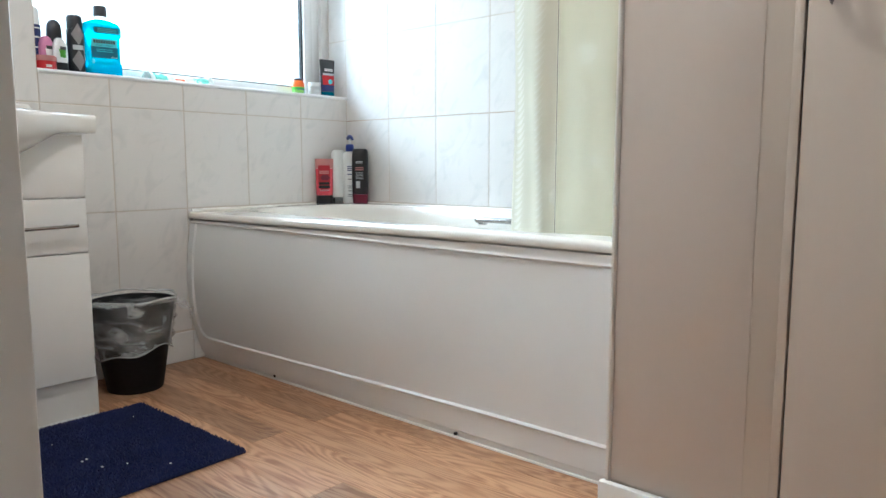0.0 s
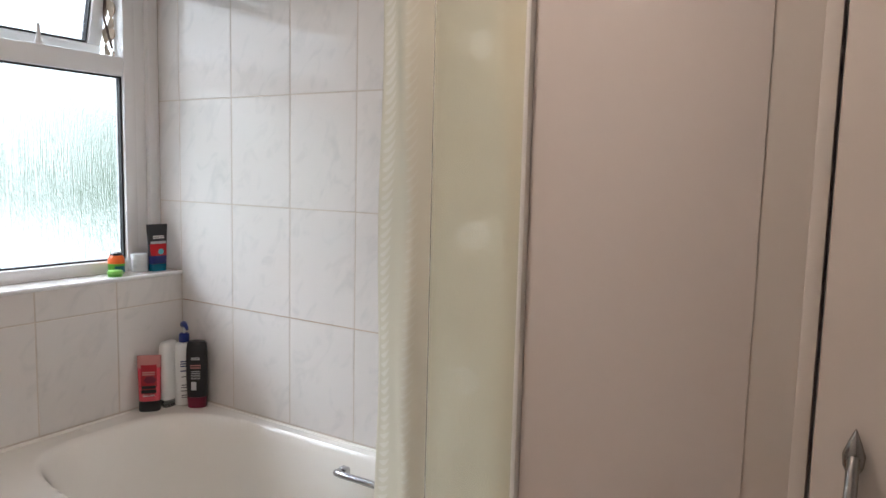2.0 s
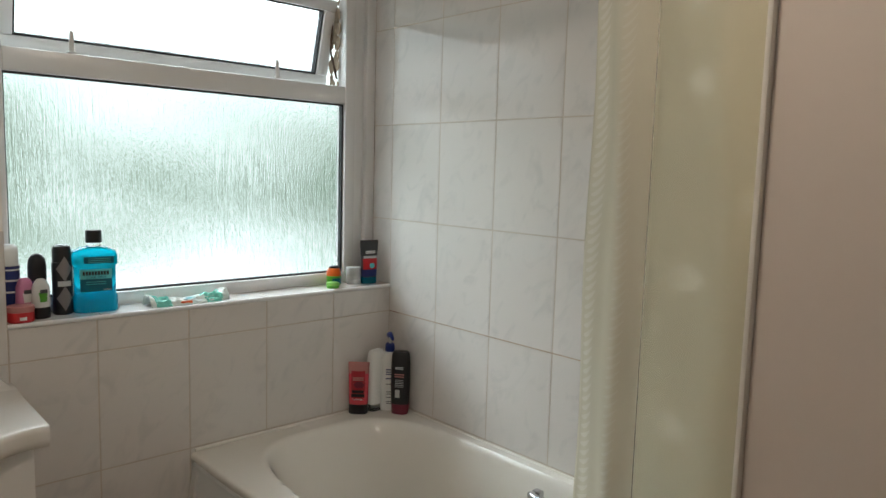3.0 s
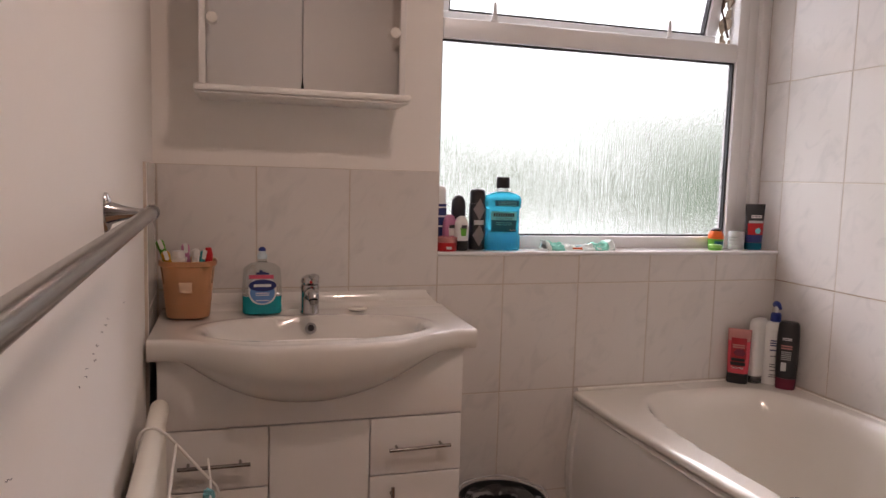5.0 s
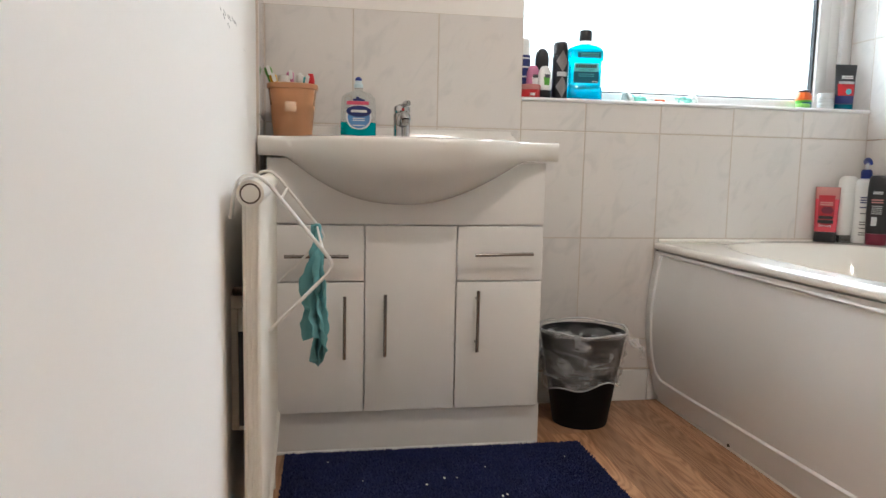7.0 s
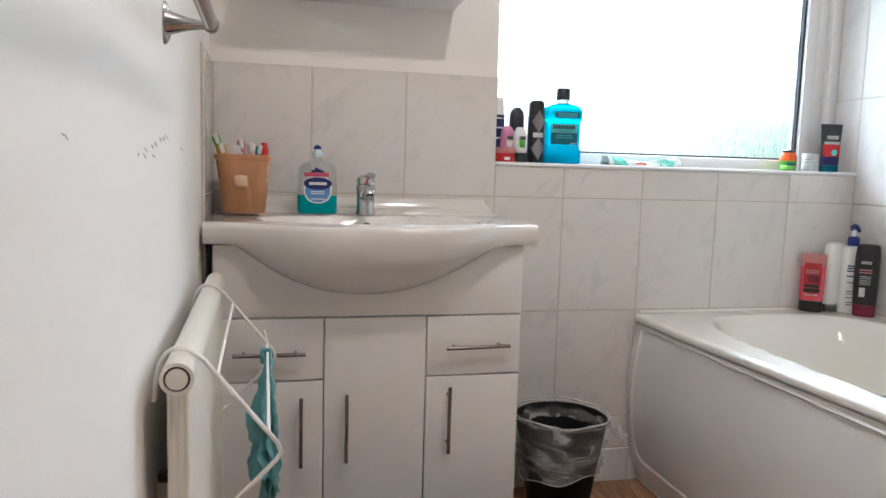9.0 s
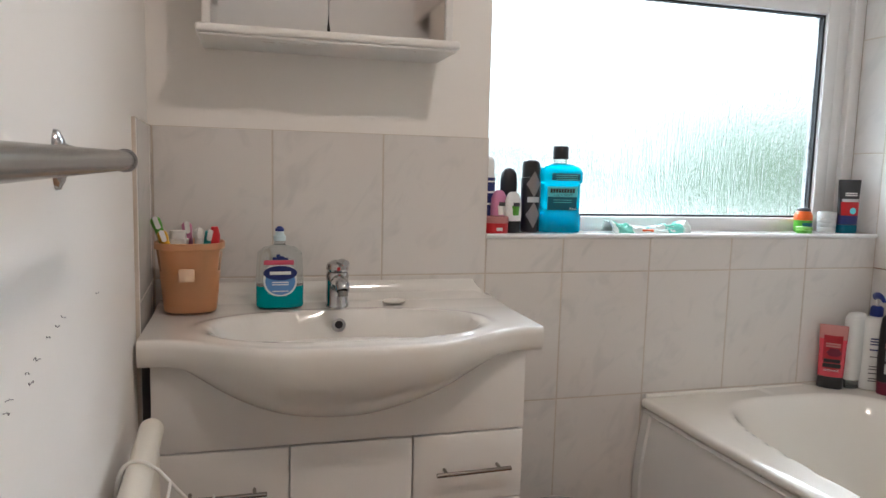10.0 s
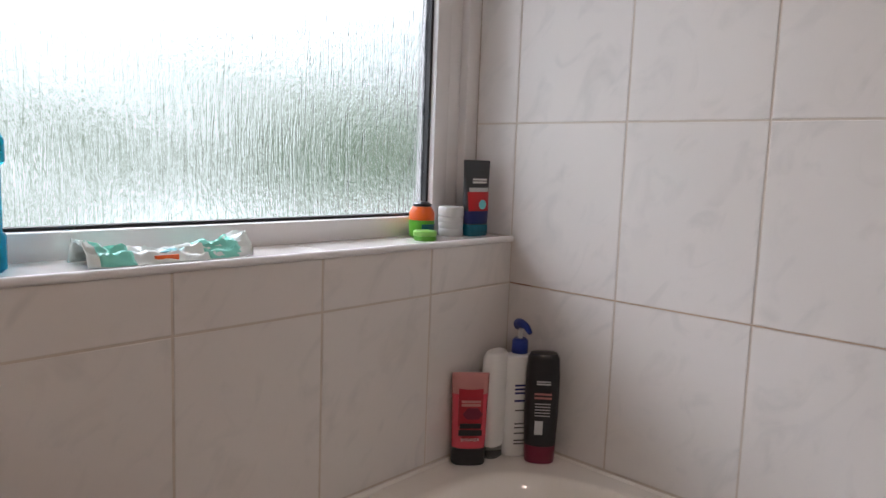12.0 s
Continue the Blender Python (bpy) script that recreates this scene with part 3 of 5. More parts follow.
def curtain():
    t = thing("shower_curtain", (0, 0, 0), "cream vinyl shower curtain with white rope and seashell print, drawn aside", "shower curtain")
    X0, X1, Z0, Z1, n = 1.125, 1.652, 0.20, 2.0, 80

    def sheet(u, z):
        x = X0 + (X1 - X0) * u
        f = (z - Z0) / (Z1 - Z0)
        return x + 0.004 * math.sin(9 * z + 14 * u), 1.60 - 0.16 * u + (0.008 + 0.012 * f) * math.sin(u * 15 + 1.2) + 0.003 * math.sin(u * 40 + z * 2)

    def strip(bm, u0, u1, z0, z1, off, nu, nz):
        vs = []
        for i in range(nu + 1):
            row = []
            for k in range(nz + 1):
                u, z = u0 + (u1 - u0) * i / nu, z0 + (z1 - z0) * k / nz
                x, y = sheet(u, z)
                row.append(bm.verts.new((x, y - off, z)))
            vs.append(row)
        for i in range(nu):
            for k in range(nz):
                bm.faces.new((vs[i][k], vs[i + 1][k], vs[i + 1][k + 1], vs[i][k + 1]))

    bm = bmesh.new()
    strip(bm, 0, 1, Z0, Z1, 0, n, 24)
    body = part("curtain_sheet", bm, CURTAIN, t)
    body.modifiers.new("thickness", "SOLIDIFY").thickness = 0.0008
    # rope print: rows of slanted strokes
    for u0, w, fat in ((0.02, 0.075, 0.0055), (0.21, 0.06, 0.0036)):
        bm = bmesh.new()
        z = Z0 + 0.02
        while z < Z1 - 0.05:
            ring = []
            for s in range(9):
                a = s / 8
                u = u0 + w * a
                x, y = sheet(u, z)
                dz = 0.022 * a * a
                hw = fat * math.sin(math.pi * (0.12 + 0.76 * a))
                ring.append(((x, y - 0.0012, z + dz - hw), (x, y - 0.0012, z + dz + hw)))
            lo = [bm.verts.new(p[0]) for p in ring]
            hi = [bm.verts.new(p[1]) for p in ring]
            for i in range(8):
                bm.faces.new((lo[i], lo[i + 1], hi[i + 1], hi[i]))
            z += 0.0195
        part("rope_print", bm, PRINT if fat > 0.005 else FAINT, body)
    # shells and starfish
    rnd = random.Random(4)
    for k in range(26):
        u, z = rnd.choice((0.37, 0.6, 0.78, 0.9)) + rnd.uniform(-0.03, 0.03), Z0 + 0.1 + 1.6 * k / 26
        bm = bmesh.new()
        star = k % 3 == 1
        nn, pts = (10 if star else 14), []
        for i in range(nn):
            a = 2 * math.pi * i / nn + k
            r = (0.03 if i % 2 else 0.010) if star else 0.026 * (0.75 + 0.25 * abs(math.cos(3.5 * a)))
            uu = u + r * math.cos(a) / (X1 - X0)
            x, y = sheet(min(0.995, uu), z + r * math.sin(a))
            pts.append(bm.verts.new((x, y - 0.0012, z + r * math.sin(a))))
        x, y = sheet(u, z)
        c = bm.verts.new((x, y - 0.0013, z))
        for i in range(nn):
            bm.faces.new((pts[i], pts[(i + 1) % nn], c))
        part("starfish_print" if star else "shell_print", bm, FAINT, body)
    rod = thing("curtain_rail", (0, 0, 0), "white shower curtain rail above the bath", "curtain rail")
    part("pole", tube([(-0.008, 1.50, 2.03), (1.66, 1.50, 2.03)], 0.012, 14), GLOSS, rod)
    for x in (-0.006, 1.652):
        part("flange", tube([(x, 1.50, 2.03), (x + 0.008, 1.50, 2.03)], 0.028, 18), GLOSS, rod)
    for i in range(9):
        x, y = sheet(i / 8, Z1)
        part("ring", tube([(x, 1.50 + 0.017 * math.cos(a), 2.026 + 0.021 * math.sin(a)) for a in [j * math.pi / 8 for j in range(17)]], 0.0018, 6), WHITE_P, t)


curtain()


# ---- basin unit ----
def vanity():
    t = thing("vanity_unit", (0.0, 0.0, 0.0), "white vanity unit with two drawers, three doors and steel bar handles", "bathroom cabinet")
    y0, y1, xf = 0.036, 0.753, 0.338
    part("body", box(0.004, y0, 0.113, xf - 0.019, y1, 0.771, 0.001), CABINET, t)
    part("plinth", box(0.01, y0 + 0.005, 0.0, xf - 0.02, y1 + 0.010, 0.1125, 0.001), CABINET, t)
    part("upper_panel", box(xf - 0.0185, y0, 0.6075, xf - 0.001, y1, 0.771, 0.002), CABINET, t)
    part("sealant", tube([(xf - 0.012, y0, 0.004), (xf - 0.012, y1, 0.004)], 0.005, 8), WHITE_P, t)

    def front(name, ya, yb, za, zb, ha, hb):
        f = part(name, box(xf - 0.0185, ya, za, xf, yb, zb, 0.002, segments=3), CABINET, t)
        (ya, za), (yb, zb) = ha, hb
        h = part("handle", tube([(xf + 0.026, ya, za), (xf + 0.026, yb, zb)], 0.0045, 12), STEEL, f, "brushed steel bar handle")
        for s in (0.14, 0.86):
            y, z = ya + (yb - ya) * s, za + (zb - za) * s
            part("stud", tube([(xf, y, z), (xf + 0.024, y, z)], 0.0035, 8), STEEL, h)

    a, b = 0.279, 0.5195
    front("drawer", y0 + 0.001, a - 0.0014, 0.4605, 0.604, (0.078, 0.527), (0.237, 0.527))
    front("drawer", b + 0.0014, y1 - 0.001, 0.4605, 0.604, (0.563, 0.531), (0.719, 0.534))
    front("door", y0 + 0.001, a - 0.0014, 0.1145, 0.457, (0.2275, 0.262), (0.2275, 0.425))
    front("door", a + 0.0014, b - 0.0014, 0.1145, 0.604, (0.331, 0.267), (0.331, 0.429))
    front("door", b + 0.0014, y1 - 0.001, 0.1145, 0.457, (0.574, 0.274), (0.574, 0.437))
    return t


vanity()


def basin():
    t = thing("washbasin", (0.0, -0.027, 0.008), "white ceramic washbasin with bowed front set on the vanity unit", "washbasin")
    Y0, Y1, Z = 0.045, 0.806, 0.816
    cy, cx, rx, ry = 0.425, 0.285, 0.135, 0.262
    ny, nv = 76, 40
    cols = []
    for i in range(ny + 1):
        y = Y0 + (Y1 - Y0) * i / ny
        q = (y - cy) / 0.38
        e = min(1.0, max(0.0, (0.93 - abs(q)) / 0.62))
        xf = 0.364 + 0.106 * e * e * (3 - 2 * e) * (1.0 - 0.18 * q * q)
        low = 1 - (abs(y - 0.416) / (0.31 if y < 0.416 else 0.302)) ** (2.4 if y < 0.416 else 1.8)
        low = (low + math.sqrt(low * low + 0.004)) / 2
        zb = 0.768 - 0.122 * low
        col = [(0.0015, y, 0.766), (0.0015, y, 0.858), (0.016, y, 0.861), (0.024, y, 0.855), (0.030, y, 0.834), (0.045, y, 0.824)]
        if y < 0.09 or y > 0.765:
            k = min(1, (0.09 - y) / 0.03 if y < 0.09 else (y - 0.765) / 0.03)
            col = [(x, yy, z - (z - 0.822) * k if z > 0.822 else z) for x, yy, z in col]
        for j in range(nv + 1):
            x = 0.055 + (xf - 0.012 - 0.055) * j / nv
            d = (abs((x - cx) / rx) ** 2.3 + abs((y - cy) / ry) ** 2.3) ** (1 / 2.3)
            z = Z + 0.004 * math.exp(-((d - 1.08) / 0.05) ** 2)
            if d < 1:
                s = min(1, (1 - d) / 0.75)
                z = Z - 0.13 * (1 - (1 - s) ** 2.4)
            z += 0.004 * max(0, 1 - (x - 0.055) / 0.09)
            col.append((x, y, z))
        col += [(xf - 0.006, y, Z - 0.001), (xf - 0.001, y, Z - 0.006), (xf, y, Z - 0.014), (xf - 0.001, y, Z - 0.03), (xf - 0.004, y, Z - 0.042)]
        z2 = Z - 0.048
        for k in range(1, 9):
            a = k / 8
            col.append((xf - 0.006 - (xf - 0.006 - 0.306) * (1 - math.cos(a * math.pi / 2)) ** 0.8, y, z2 - (z2 - zb) * math.sin(a * math.pi / 2)))
        col.append((0.15, y, min(zb, 0.766)))
        cols.append(col)
    part("bowl", rings(cols), CERAMIC, t)
    o = part("overflow", tube([(0.160, 0.418, 0.787), (0.171, 0.418, 0.791)], 0.0145, 20), CHROME, t, "chrome overflow ring")
    # no opening is cut: a black disc paints its dark inside
    part("hole_shade", tube([(0.169, 0.418, 0.7905), (0.1718, 0.418, 0.7915)], 0.0085, 16), BLACK, o)
    part("waste", turned([(0.022, 0.022, 0.688), (0.022, 0.022, 0.691), (0.016, 0.016, 0.692)], n=20, at=(0.285, 0.425)), CHROME, t)
    return t


basin()
tap = thing("basin_tap", (0.118, 0.393, 0.829), "chrome single lever mixer tap on the washbasin", "tap")
part("body", turned([(0.025, 0.025, 0), (0.025, 0.025, 0.006), (0.0235, 0.0235, 0.01), (0.0235, 0.0235, 0.055), (0.025, 0.025, 0.07), (0.023, 0.023, 0.076)], n=24), CHROME, tap)
sp = part("spout", tube(smooth_path([(0.0, 0, 0.045), (0.04, 0, 0.06), (0.085, 0, 0.062), (0.098, 0, 0.05)]), 0.012, 14, taper=[0.0185 - 0.005 * i / 18 for i in range(19)]), CHROME, tap)
part("aerator", tube([(0.099, 0, 0.05), (0.102, 0, 0.04)], 0.0105, 14), STEEL, sp)
part("lever", turned([(0.021, 0.021, 0.0762), (0.0255, 0.0245, 0.083), (0.023, 0.022, 0.095), (0.010, 0.010, 0.102)], n=20, bm=tube(smooth_path([(0.0, 0, 0.092), (0.03, 0.006, 0.102), (0.055, 0.012, 0.101)]), 0.0075, 10)), CHROME, tap)
part("marker", tube([(0.0235, 0, 0.086), (0.0262, 0, 0.086)], 0.004, 10), RED_P, tap)
soap = thing("soap_cap", (0.095, 0.525, 0.8305), "small white plastic disc on the washbasin ledge", "cap")
part("disc", turned([(0.018, 0.026, 0), (0.019, 0.027, 0.003), (0.015, 0.023, 0.006)], n=24), SOAP, soap)

# mirror cabinet
mc = thing("mirror_cabinet", (-G, 0, 0), "white mirror-fronted wall cabinet above the washbasin", "bathroom cabinet")
ya, yb, zb, zt = 0.120, 0.632, 1.406, 2.0
part("back", box(0.0, ya, zb, 0.012, yb, zt), CABINET, mc)
part("side", box(0.0125, ya, zb, 0.158, ya + 0.016, zt, 0.002), CABINET, mc)
part("side", box(0.0125, yb - 0.016, zb, 0.158, yb, zt, 0.002), CABINET, mc)
part("top", box(0.0, ya - 0.01, zt, 0.168, yb + 0.01, zt + 0.016, 0.003), CABINET, mc)
part("bottom_shelf", box(0.0, ya - 0.012, zb - 0.018, 0.182, yb + 0.012, zb - 0.0005, 0.006, segments=3), CABINET, mc)
part("shelf_lip", box(0.0, ya - 0.006, zb - 0.0235, 0.176, yb + 0.006, zb - 0.0185, 0.002), CABINET, mc)
for y0, y1, x in ((0.235, 0.262, 0.135), (0.268, 0.284, 0.138), (0.315, 0.325, 0.14), (0.33, 0.352, 0.139), (0.47, 0.476, 0.15), (0.55, 0.554, 0.145)):
    part("grime", box(x, y0, zb - 0.0238, x + 0.0015, y1, zb - 0.0234), MOULD, mc, "grimy chipped mark under the shelf")
for k, (y0, y1) in enumerate(((ya + 0.017, 0.3665), (0.368, yb - 0.017))):
    d = part("door", box(0.138, y0, zb + 0.001, 0.148, y1, zt - 0.001, 0.001), CABINET, mc)
    part("mirror", box(0.1485, y0 + 0.001, zb + 0.002, 0.152, y1 - 0.001, zt - 0.002), MIRROR, d)
    yy = (y0 + 0.014) if k == 0 else (y1 - 0.014)
    part("knob", turned([(0.006, 0.006, 0), (0.006, 0.006, 0.008), (0.013, 0.013, 0.012), (0.013, 0.013, 0.019), (0.007, 0.007, 0.023)], n=18), GLOSS, d).matrix_basis = pose(0.152, yy, 1.563, 0, 90, 0)
bm = bmesh.new()
bm.faces.new([bm.verts.new(p) for p in ((0.1525, 0.364, zb + 0.003), (0.1525, 0.3715, zb + 0.003), (0.1525, 0.3685, zb + 0.02), (0.1525, 0.3675, zb + 0.04))])
part("corroded_edge", bm, BLACK, mc, "black corroded spot at the mirror seam")

# ---- towel rail and radiator ----
rail = thing("towel_rail", (0.906, towel_wall(0.91), 1.134), "chrome towel rail fixed to the painted wall", "towel rail")
ends = (Vector((0.006, 0.061, 0.001)), Vector((0.96, 0.090, -0.004)))
part("bar", tube(ends, 0.0092, 24), STEEL, rail)
part("end_cap", tube([ends[0] + Vector((-0.006, -0.0004, 0)), ends[0] + Vector((0.004, 0.0004, 0))], 0.0112, 24), CHROME, rail)
for x, q in ((0.006, ends[0]), (0.93, ends[1])):
    br = part("bracket", tube([(x, 0.004, 0.0), (x, 0.014, 0.0), (x, 0.028, 0), (x, 0.045, 0), (x, q[1] - 0.004, q[2])], 0.006, 14, taper=[0.018, 0.014, 0.0095, 0.0065, 0.0065]), CHROME, rail)
    part("flange", turned([(0.014, 0.029, 0.0), (0.013, 0.028, 0.004), (0.009, 0.02, 0.008)], n=24), CHROME, br).matrix_basis = pose(x, 0.0005, 0, -90, 0, 0)


def rad_y(x):
    return 0.077 - 0.03 * (1.145 - x)


def radiator():
    t = thing("radiator", (0.0, 0.0, 0.0), "old cream single panel radiator standing off the painted wall", "radiator")
    x0, x1 = 0.50, 1.145
    yc = rad_y(x1)
    hd = part("top_header", tube([(x0, rad_y(x0), 0.716), (x1, yc, 0.712)], 0.0185, 24), ENAMEL, t)
    part("end_plug", turned([(0.0185, 0.0185, 0), (0.0185, 0.0185, 0.006), (0.0145, 0.0145, 0.006), (0.0135, 0.0135, 0.001)], n=24), ENAMEL, hd).matrix_basis = pose(x1 + 0.0002, yc, 0.712, 0, 90, 0)
    part("plug_groove", tube([(x1 - 0.001, yc, 0.712), (x1 + 0.0045, yc, 0.712)], 0.0142, 24), RUST, hd, "grimy groove round the plug")
    part("plug_disc", tube([(x1 + 0.0046, yc, 0.712), (x1 + 0.0072, yc, 0.712)], 0.0118, 24), ENAMEL, hd)
    part("bottom_header", tube([(x0, rad_y(x0), 0.17), (x1, yc, 0.17)], 0.0175, 20), ENAMEL, t)
    bm = bmesh.new()
    n = 126
    prof = []
    for side in (1, -1):
        xs = [x0 + 0.004 + (x1 - x0 - 0.008) * i / n for i in range(n + 1)][::side]
        prof += [(x, rad_y(x) + side * (0.010 + 0.003 * math.sin(2 * math.pi * x / 0.03))) for x in xs]
    rings([[(x, y, z) for x, y in prof] for z in (0.17, 0.3, 0.5, 0.712)], bm=bm)
    part("panel", bm, ENAMEL, t)
    part("end_strip", box(x1 - 0.006, yc - 0.012, 0.175, x1 - 0.0005, yc + 0.012, 0.70, 0.002), ENAMEL, t)
    for k in (-1, 0, 1):
        part("end_rib", tube([(x1 - 0.002, yc + 0.007 * k, 0.175), (x1 - 0.002, yc + 0.009 * k, 0.70)], 0.0028, 8), ENAMEL, t)
    for x in (0.58, 1.055):
        ya, yb = towel_wall(x) + 0.0005, rad_y(x) - 0.010
        br = part("wall_bracket", box(x - 0.002, ya, 0.535, x + 0.002, yb, 0.555, 0.001), ENAMEL, t, "dirty metal wall bracket")
        part("upright", box(x - 0.002, ya, 0.345, x + 0.002, ya + 0.010, 0.5345, 0.001), ENAMEL, br)
        part("upright", box(x - 0.002, yb - 0.005, 0.345, x + 0.002, yb, 0.5345, 0.001), RUST, br)
        # black sheet on the closed plate, painting the shade inside its opening
        part("slot_shade", box(x + 0.0021, ya + 0.0105, 0.352, x + 0.003, yb - 0.0055, 0.50), BLACK, br)
        part("plate", box(x - 0.002, ya + 0.0105, 0.345, x + 0.002, yb - 0.0055, 0.5345), ENAMEL, br)
        part("hook", box(x - 0.008, ya + 0.003, 0.5555, x + 0.008, yb, 0.568, 0.003), RUST, br)
    v = part("valve", tube([(x1 - 0.02, yc, 0.152), (x1 - 0.02, yc, 0.11)], 0.011, 14), CHROME, t)
    part("pipe", tube([(x1 - 0.02, yc, 0.11), (x1 - 0.02, yc, 0.0)], 0.0075, 12), ENAMEL, v)
    v = part("valve", tube([(x0 + 0.02, rad_y(x0), 0.152), (x0 + 0.02, rad_y(x0), 0.11)], 0.011, 14), CHROME, t)
    part("pipe", tube([(x0 + 0.02, rad_y(x0), 0.11), (x0 + 0.02, rad_y(x0), 0.0)], 0.0075, 12), ENAMEL, v)


radiator()


def airer():
    t = thing("radiator_airer", (0.0, 0.0, 0.0), "white wire clothes airer hooked over the radiator top", "clothes airer")
    xa, xb = 1.11, 0.68
    for x in (xa, xb):
        yc, dz = rad_y(x), 0.030 + (1.145 - x) * 0.006
        hook = [(x, yc - 0.030, 0.645), (x, yc - 0.024, 0.685), (x, yc - 0.013, 0.7035), (x, yc + 0.006, 0.7055), (x, yc + 0.025, 0.692)]
        pts = smooth_path(hook, 5) + [Vector((x, yc + 0.108, 0.588)), Vector((x, yc + 0.112, 0.576)), Vector((x, yc + 0.106, 0.566)), Vector((x, yc + 0.022, 0.482))]
        part("side_wire", tube([p + Vector((0, 0, dz)) for p in pts], 0.0028, 8), WIRE, t)
    for k, z in ((0.04, 0.7045), (0.098, 0.6315)):
        part("rod", tube([(xa, rad_y(xa) + k, z), (xb, rad_y(xb) + k, z + 0.002)], 0.0022, 8), WIRE, t)
    part("rod", tube([(xb, rad_y(xb) + 0.098, 0.634), (xb - 0.1, rad_y(xb) + 0.09, 0.634)], 0.0022, 8), WIRE, t)


airer()
cl = thing("cloth", (0.73, 0.163, 0.633), "crumpled teal cloth hanging over the airer rod", "cloth")
bm = bmesh.new()
vs = []
for i in range(49):
    row = []
    s = i / 48
    for k in range(41):
        a = k / 40
        hem = 0.035 * math.sin(5 * a + 0.5) * s
        if s < 0.08:
            z, yy = -0.02 + 0.024 * math.sin(s / 0.08 * math.pi / 2), -0.006
        else:
            z, yy = 0.004 - 0.255 * (s - 0.08) / 0.92 - hem, 0.004
        w = 0.015 + 0.023 * min(1, max(0.0, s - 0.15) * 2.6)
        ang = (a - 0.5) * 5.2 + 0.9 * math.sin(3.1 * s)
        fold = 1 + 0.45 * math.sin(a * 29 + 4 * s) + 0.22 * math.sin(a * 53 - 9 * s) + 0.5 * noise.noise(Vector((a * 5, s * 7, 2)))
        x = w * 0.58 * math.sin(ang) * fold + 0.010 * math.sin(6 * s)
        y = yy + w * 0.45 * (math.cos(ang) - 0.4) * fold * min(1, 0.2 + 2 * s) + 0.006 * noise.noise(Vector((a * 9, s * 16, 7)))
        row.append(bm.verts.new((x, y, z)))
    vs.append(row)
for i in range(48):
    for k in range(40):
        bm.faces.new((vs[i][k], vs[i + 1][k], vs[i + 1][k + 1], vs[i][k + 1]))
c = part("cloth_sheet", bm, TEAL, cl)
c.modifiers.new("thickness", "SOLIDIFY").thickness = 0.002


# ---- bin and mat ----
bn = thing("waste_bin", (0.163, 0.943, 0), "black plastic waste bin with a clear liner folded over its rim", "waste bin")
n = 40
outer = [(0.081 + 0.045 * s, z) for s, z in ((0, 0), (0.03, 0.005), (0.5, 0.14), (1, 0.275))]
loops = [[(r * math.cos(2 * math.pi * i / n), r * math.sin(2 * math.pi * i / n), z) for i in range(n)] for r, z in [(r, z) for r, z in outer] + [(0.128, 0.278), (0.122, 0.277)] + [(r - 0.005, max(z, 0.006)) for r, z in reversed(outer[1:])]]
part("bucket", rings(loops), plastic("matt black plastic", (0.006, 0.006, 0.007), 0.6, Specular_IOR_Level=0.2), bn)
bm = bmesh.new()
rl = []
for k in range(17):
    s = k / 16
    z = 0.13 + 0.155 * s if k < 11 else 0.13 + 0.155 * (10 / 16) + (0.286 - 0.2269) * (k - 10) / 3 if k < 14 else 0.286 - 0.03 * (k - 13)
    row = []
    for i in range(96):
        a = 2 * math.pi * i / 96
        z0 = 0.128 + 0.014 * math.sin(2 * a + 1) + 0.008 * math.sin(5 * a)
        zz = z0 + (0.290 - z0) * min(1, k / 12)
        base = 0.081 + 0.045 * zz / 0.275
        r = base + 0.004 + 0.006 * abs(noise.noise(Vector((6 * math.cos(a), 6 * math.sin(a), zz * 22)))) * 2.2 * (0.35 + k % 2)
        if k > 12:
            r, zz = 0.118 - 0.002 * (k - 12), 0.29 - 0.03 * (k - 12)
        row.append((r * math.cos(a), r * math.sin(a), zz + (0.004 * math.sin(9 * a) if k > 6 else 0)))
    rl.append(row)
rings(rl, caps=False, bm=bm)
part("liner", bm, BAG, bn, "crinkled clear bin liner")
circle = [2 * math.pi * i / 72 for i in range(73)]
part("liner_roll", tube([(0.1295 * math.cos(a), 0.1295 * math.sin(a), 0.288 + 0.003 * math.sin(5 * a)) for a in circle], 0.003, 8, taper=[0.0022 + 0.0014 * math.sin(7 * a) ** 2 for a in circle]), HEM, bn, "whitish rolled liner edge")
hem = [(a, 0.128 + 0.014 * math.sin(2 * a + 1) + 0.008 * math.sin(5 * a)) for a in circle]
part("liner_hem", tube([((0.093 + 0.163 * z) * math.cos(a), (0.093 + 0.163 * z) * math.sin(a), z) for a, z in hem], 0.002, 6), HEM, bn, "whitish gathered liner hem")
bm = bmesh.new()
for k in range(3):
    pts = smooth_path([(0.06 - 0.02 * k, 0.115, 0.27), (0.05, 0.145, 0.26 - 0.01 * k), (0.045 + 0.01 * k, 0.165, 0.235), (0.05, 0.17, 0.2 + 0.012 * k)], 5)
    tube(pts, 0.01, 8, bm=bm, taper=[0.009 * (0.6 + 0.4 * math.sin(i * 1.3 + k)) for i in range(len(pts))])
part("liner_tail", bm, BAG, bn, "loose end of the liner")

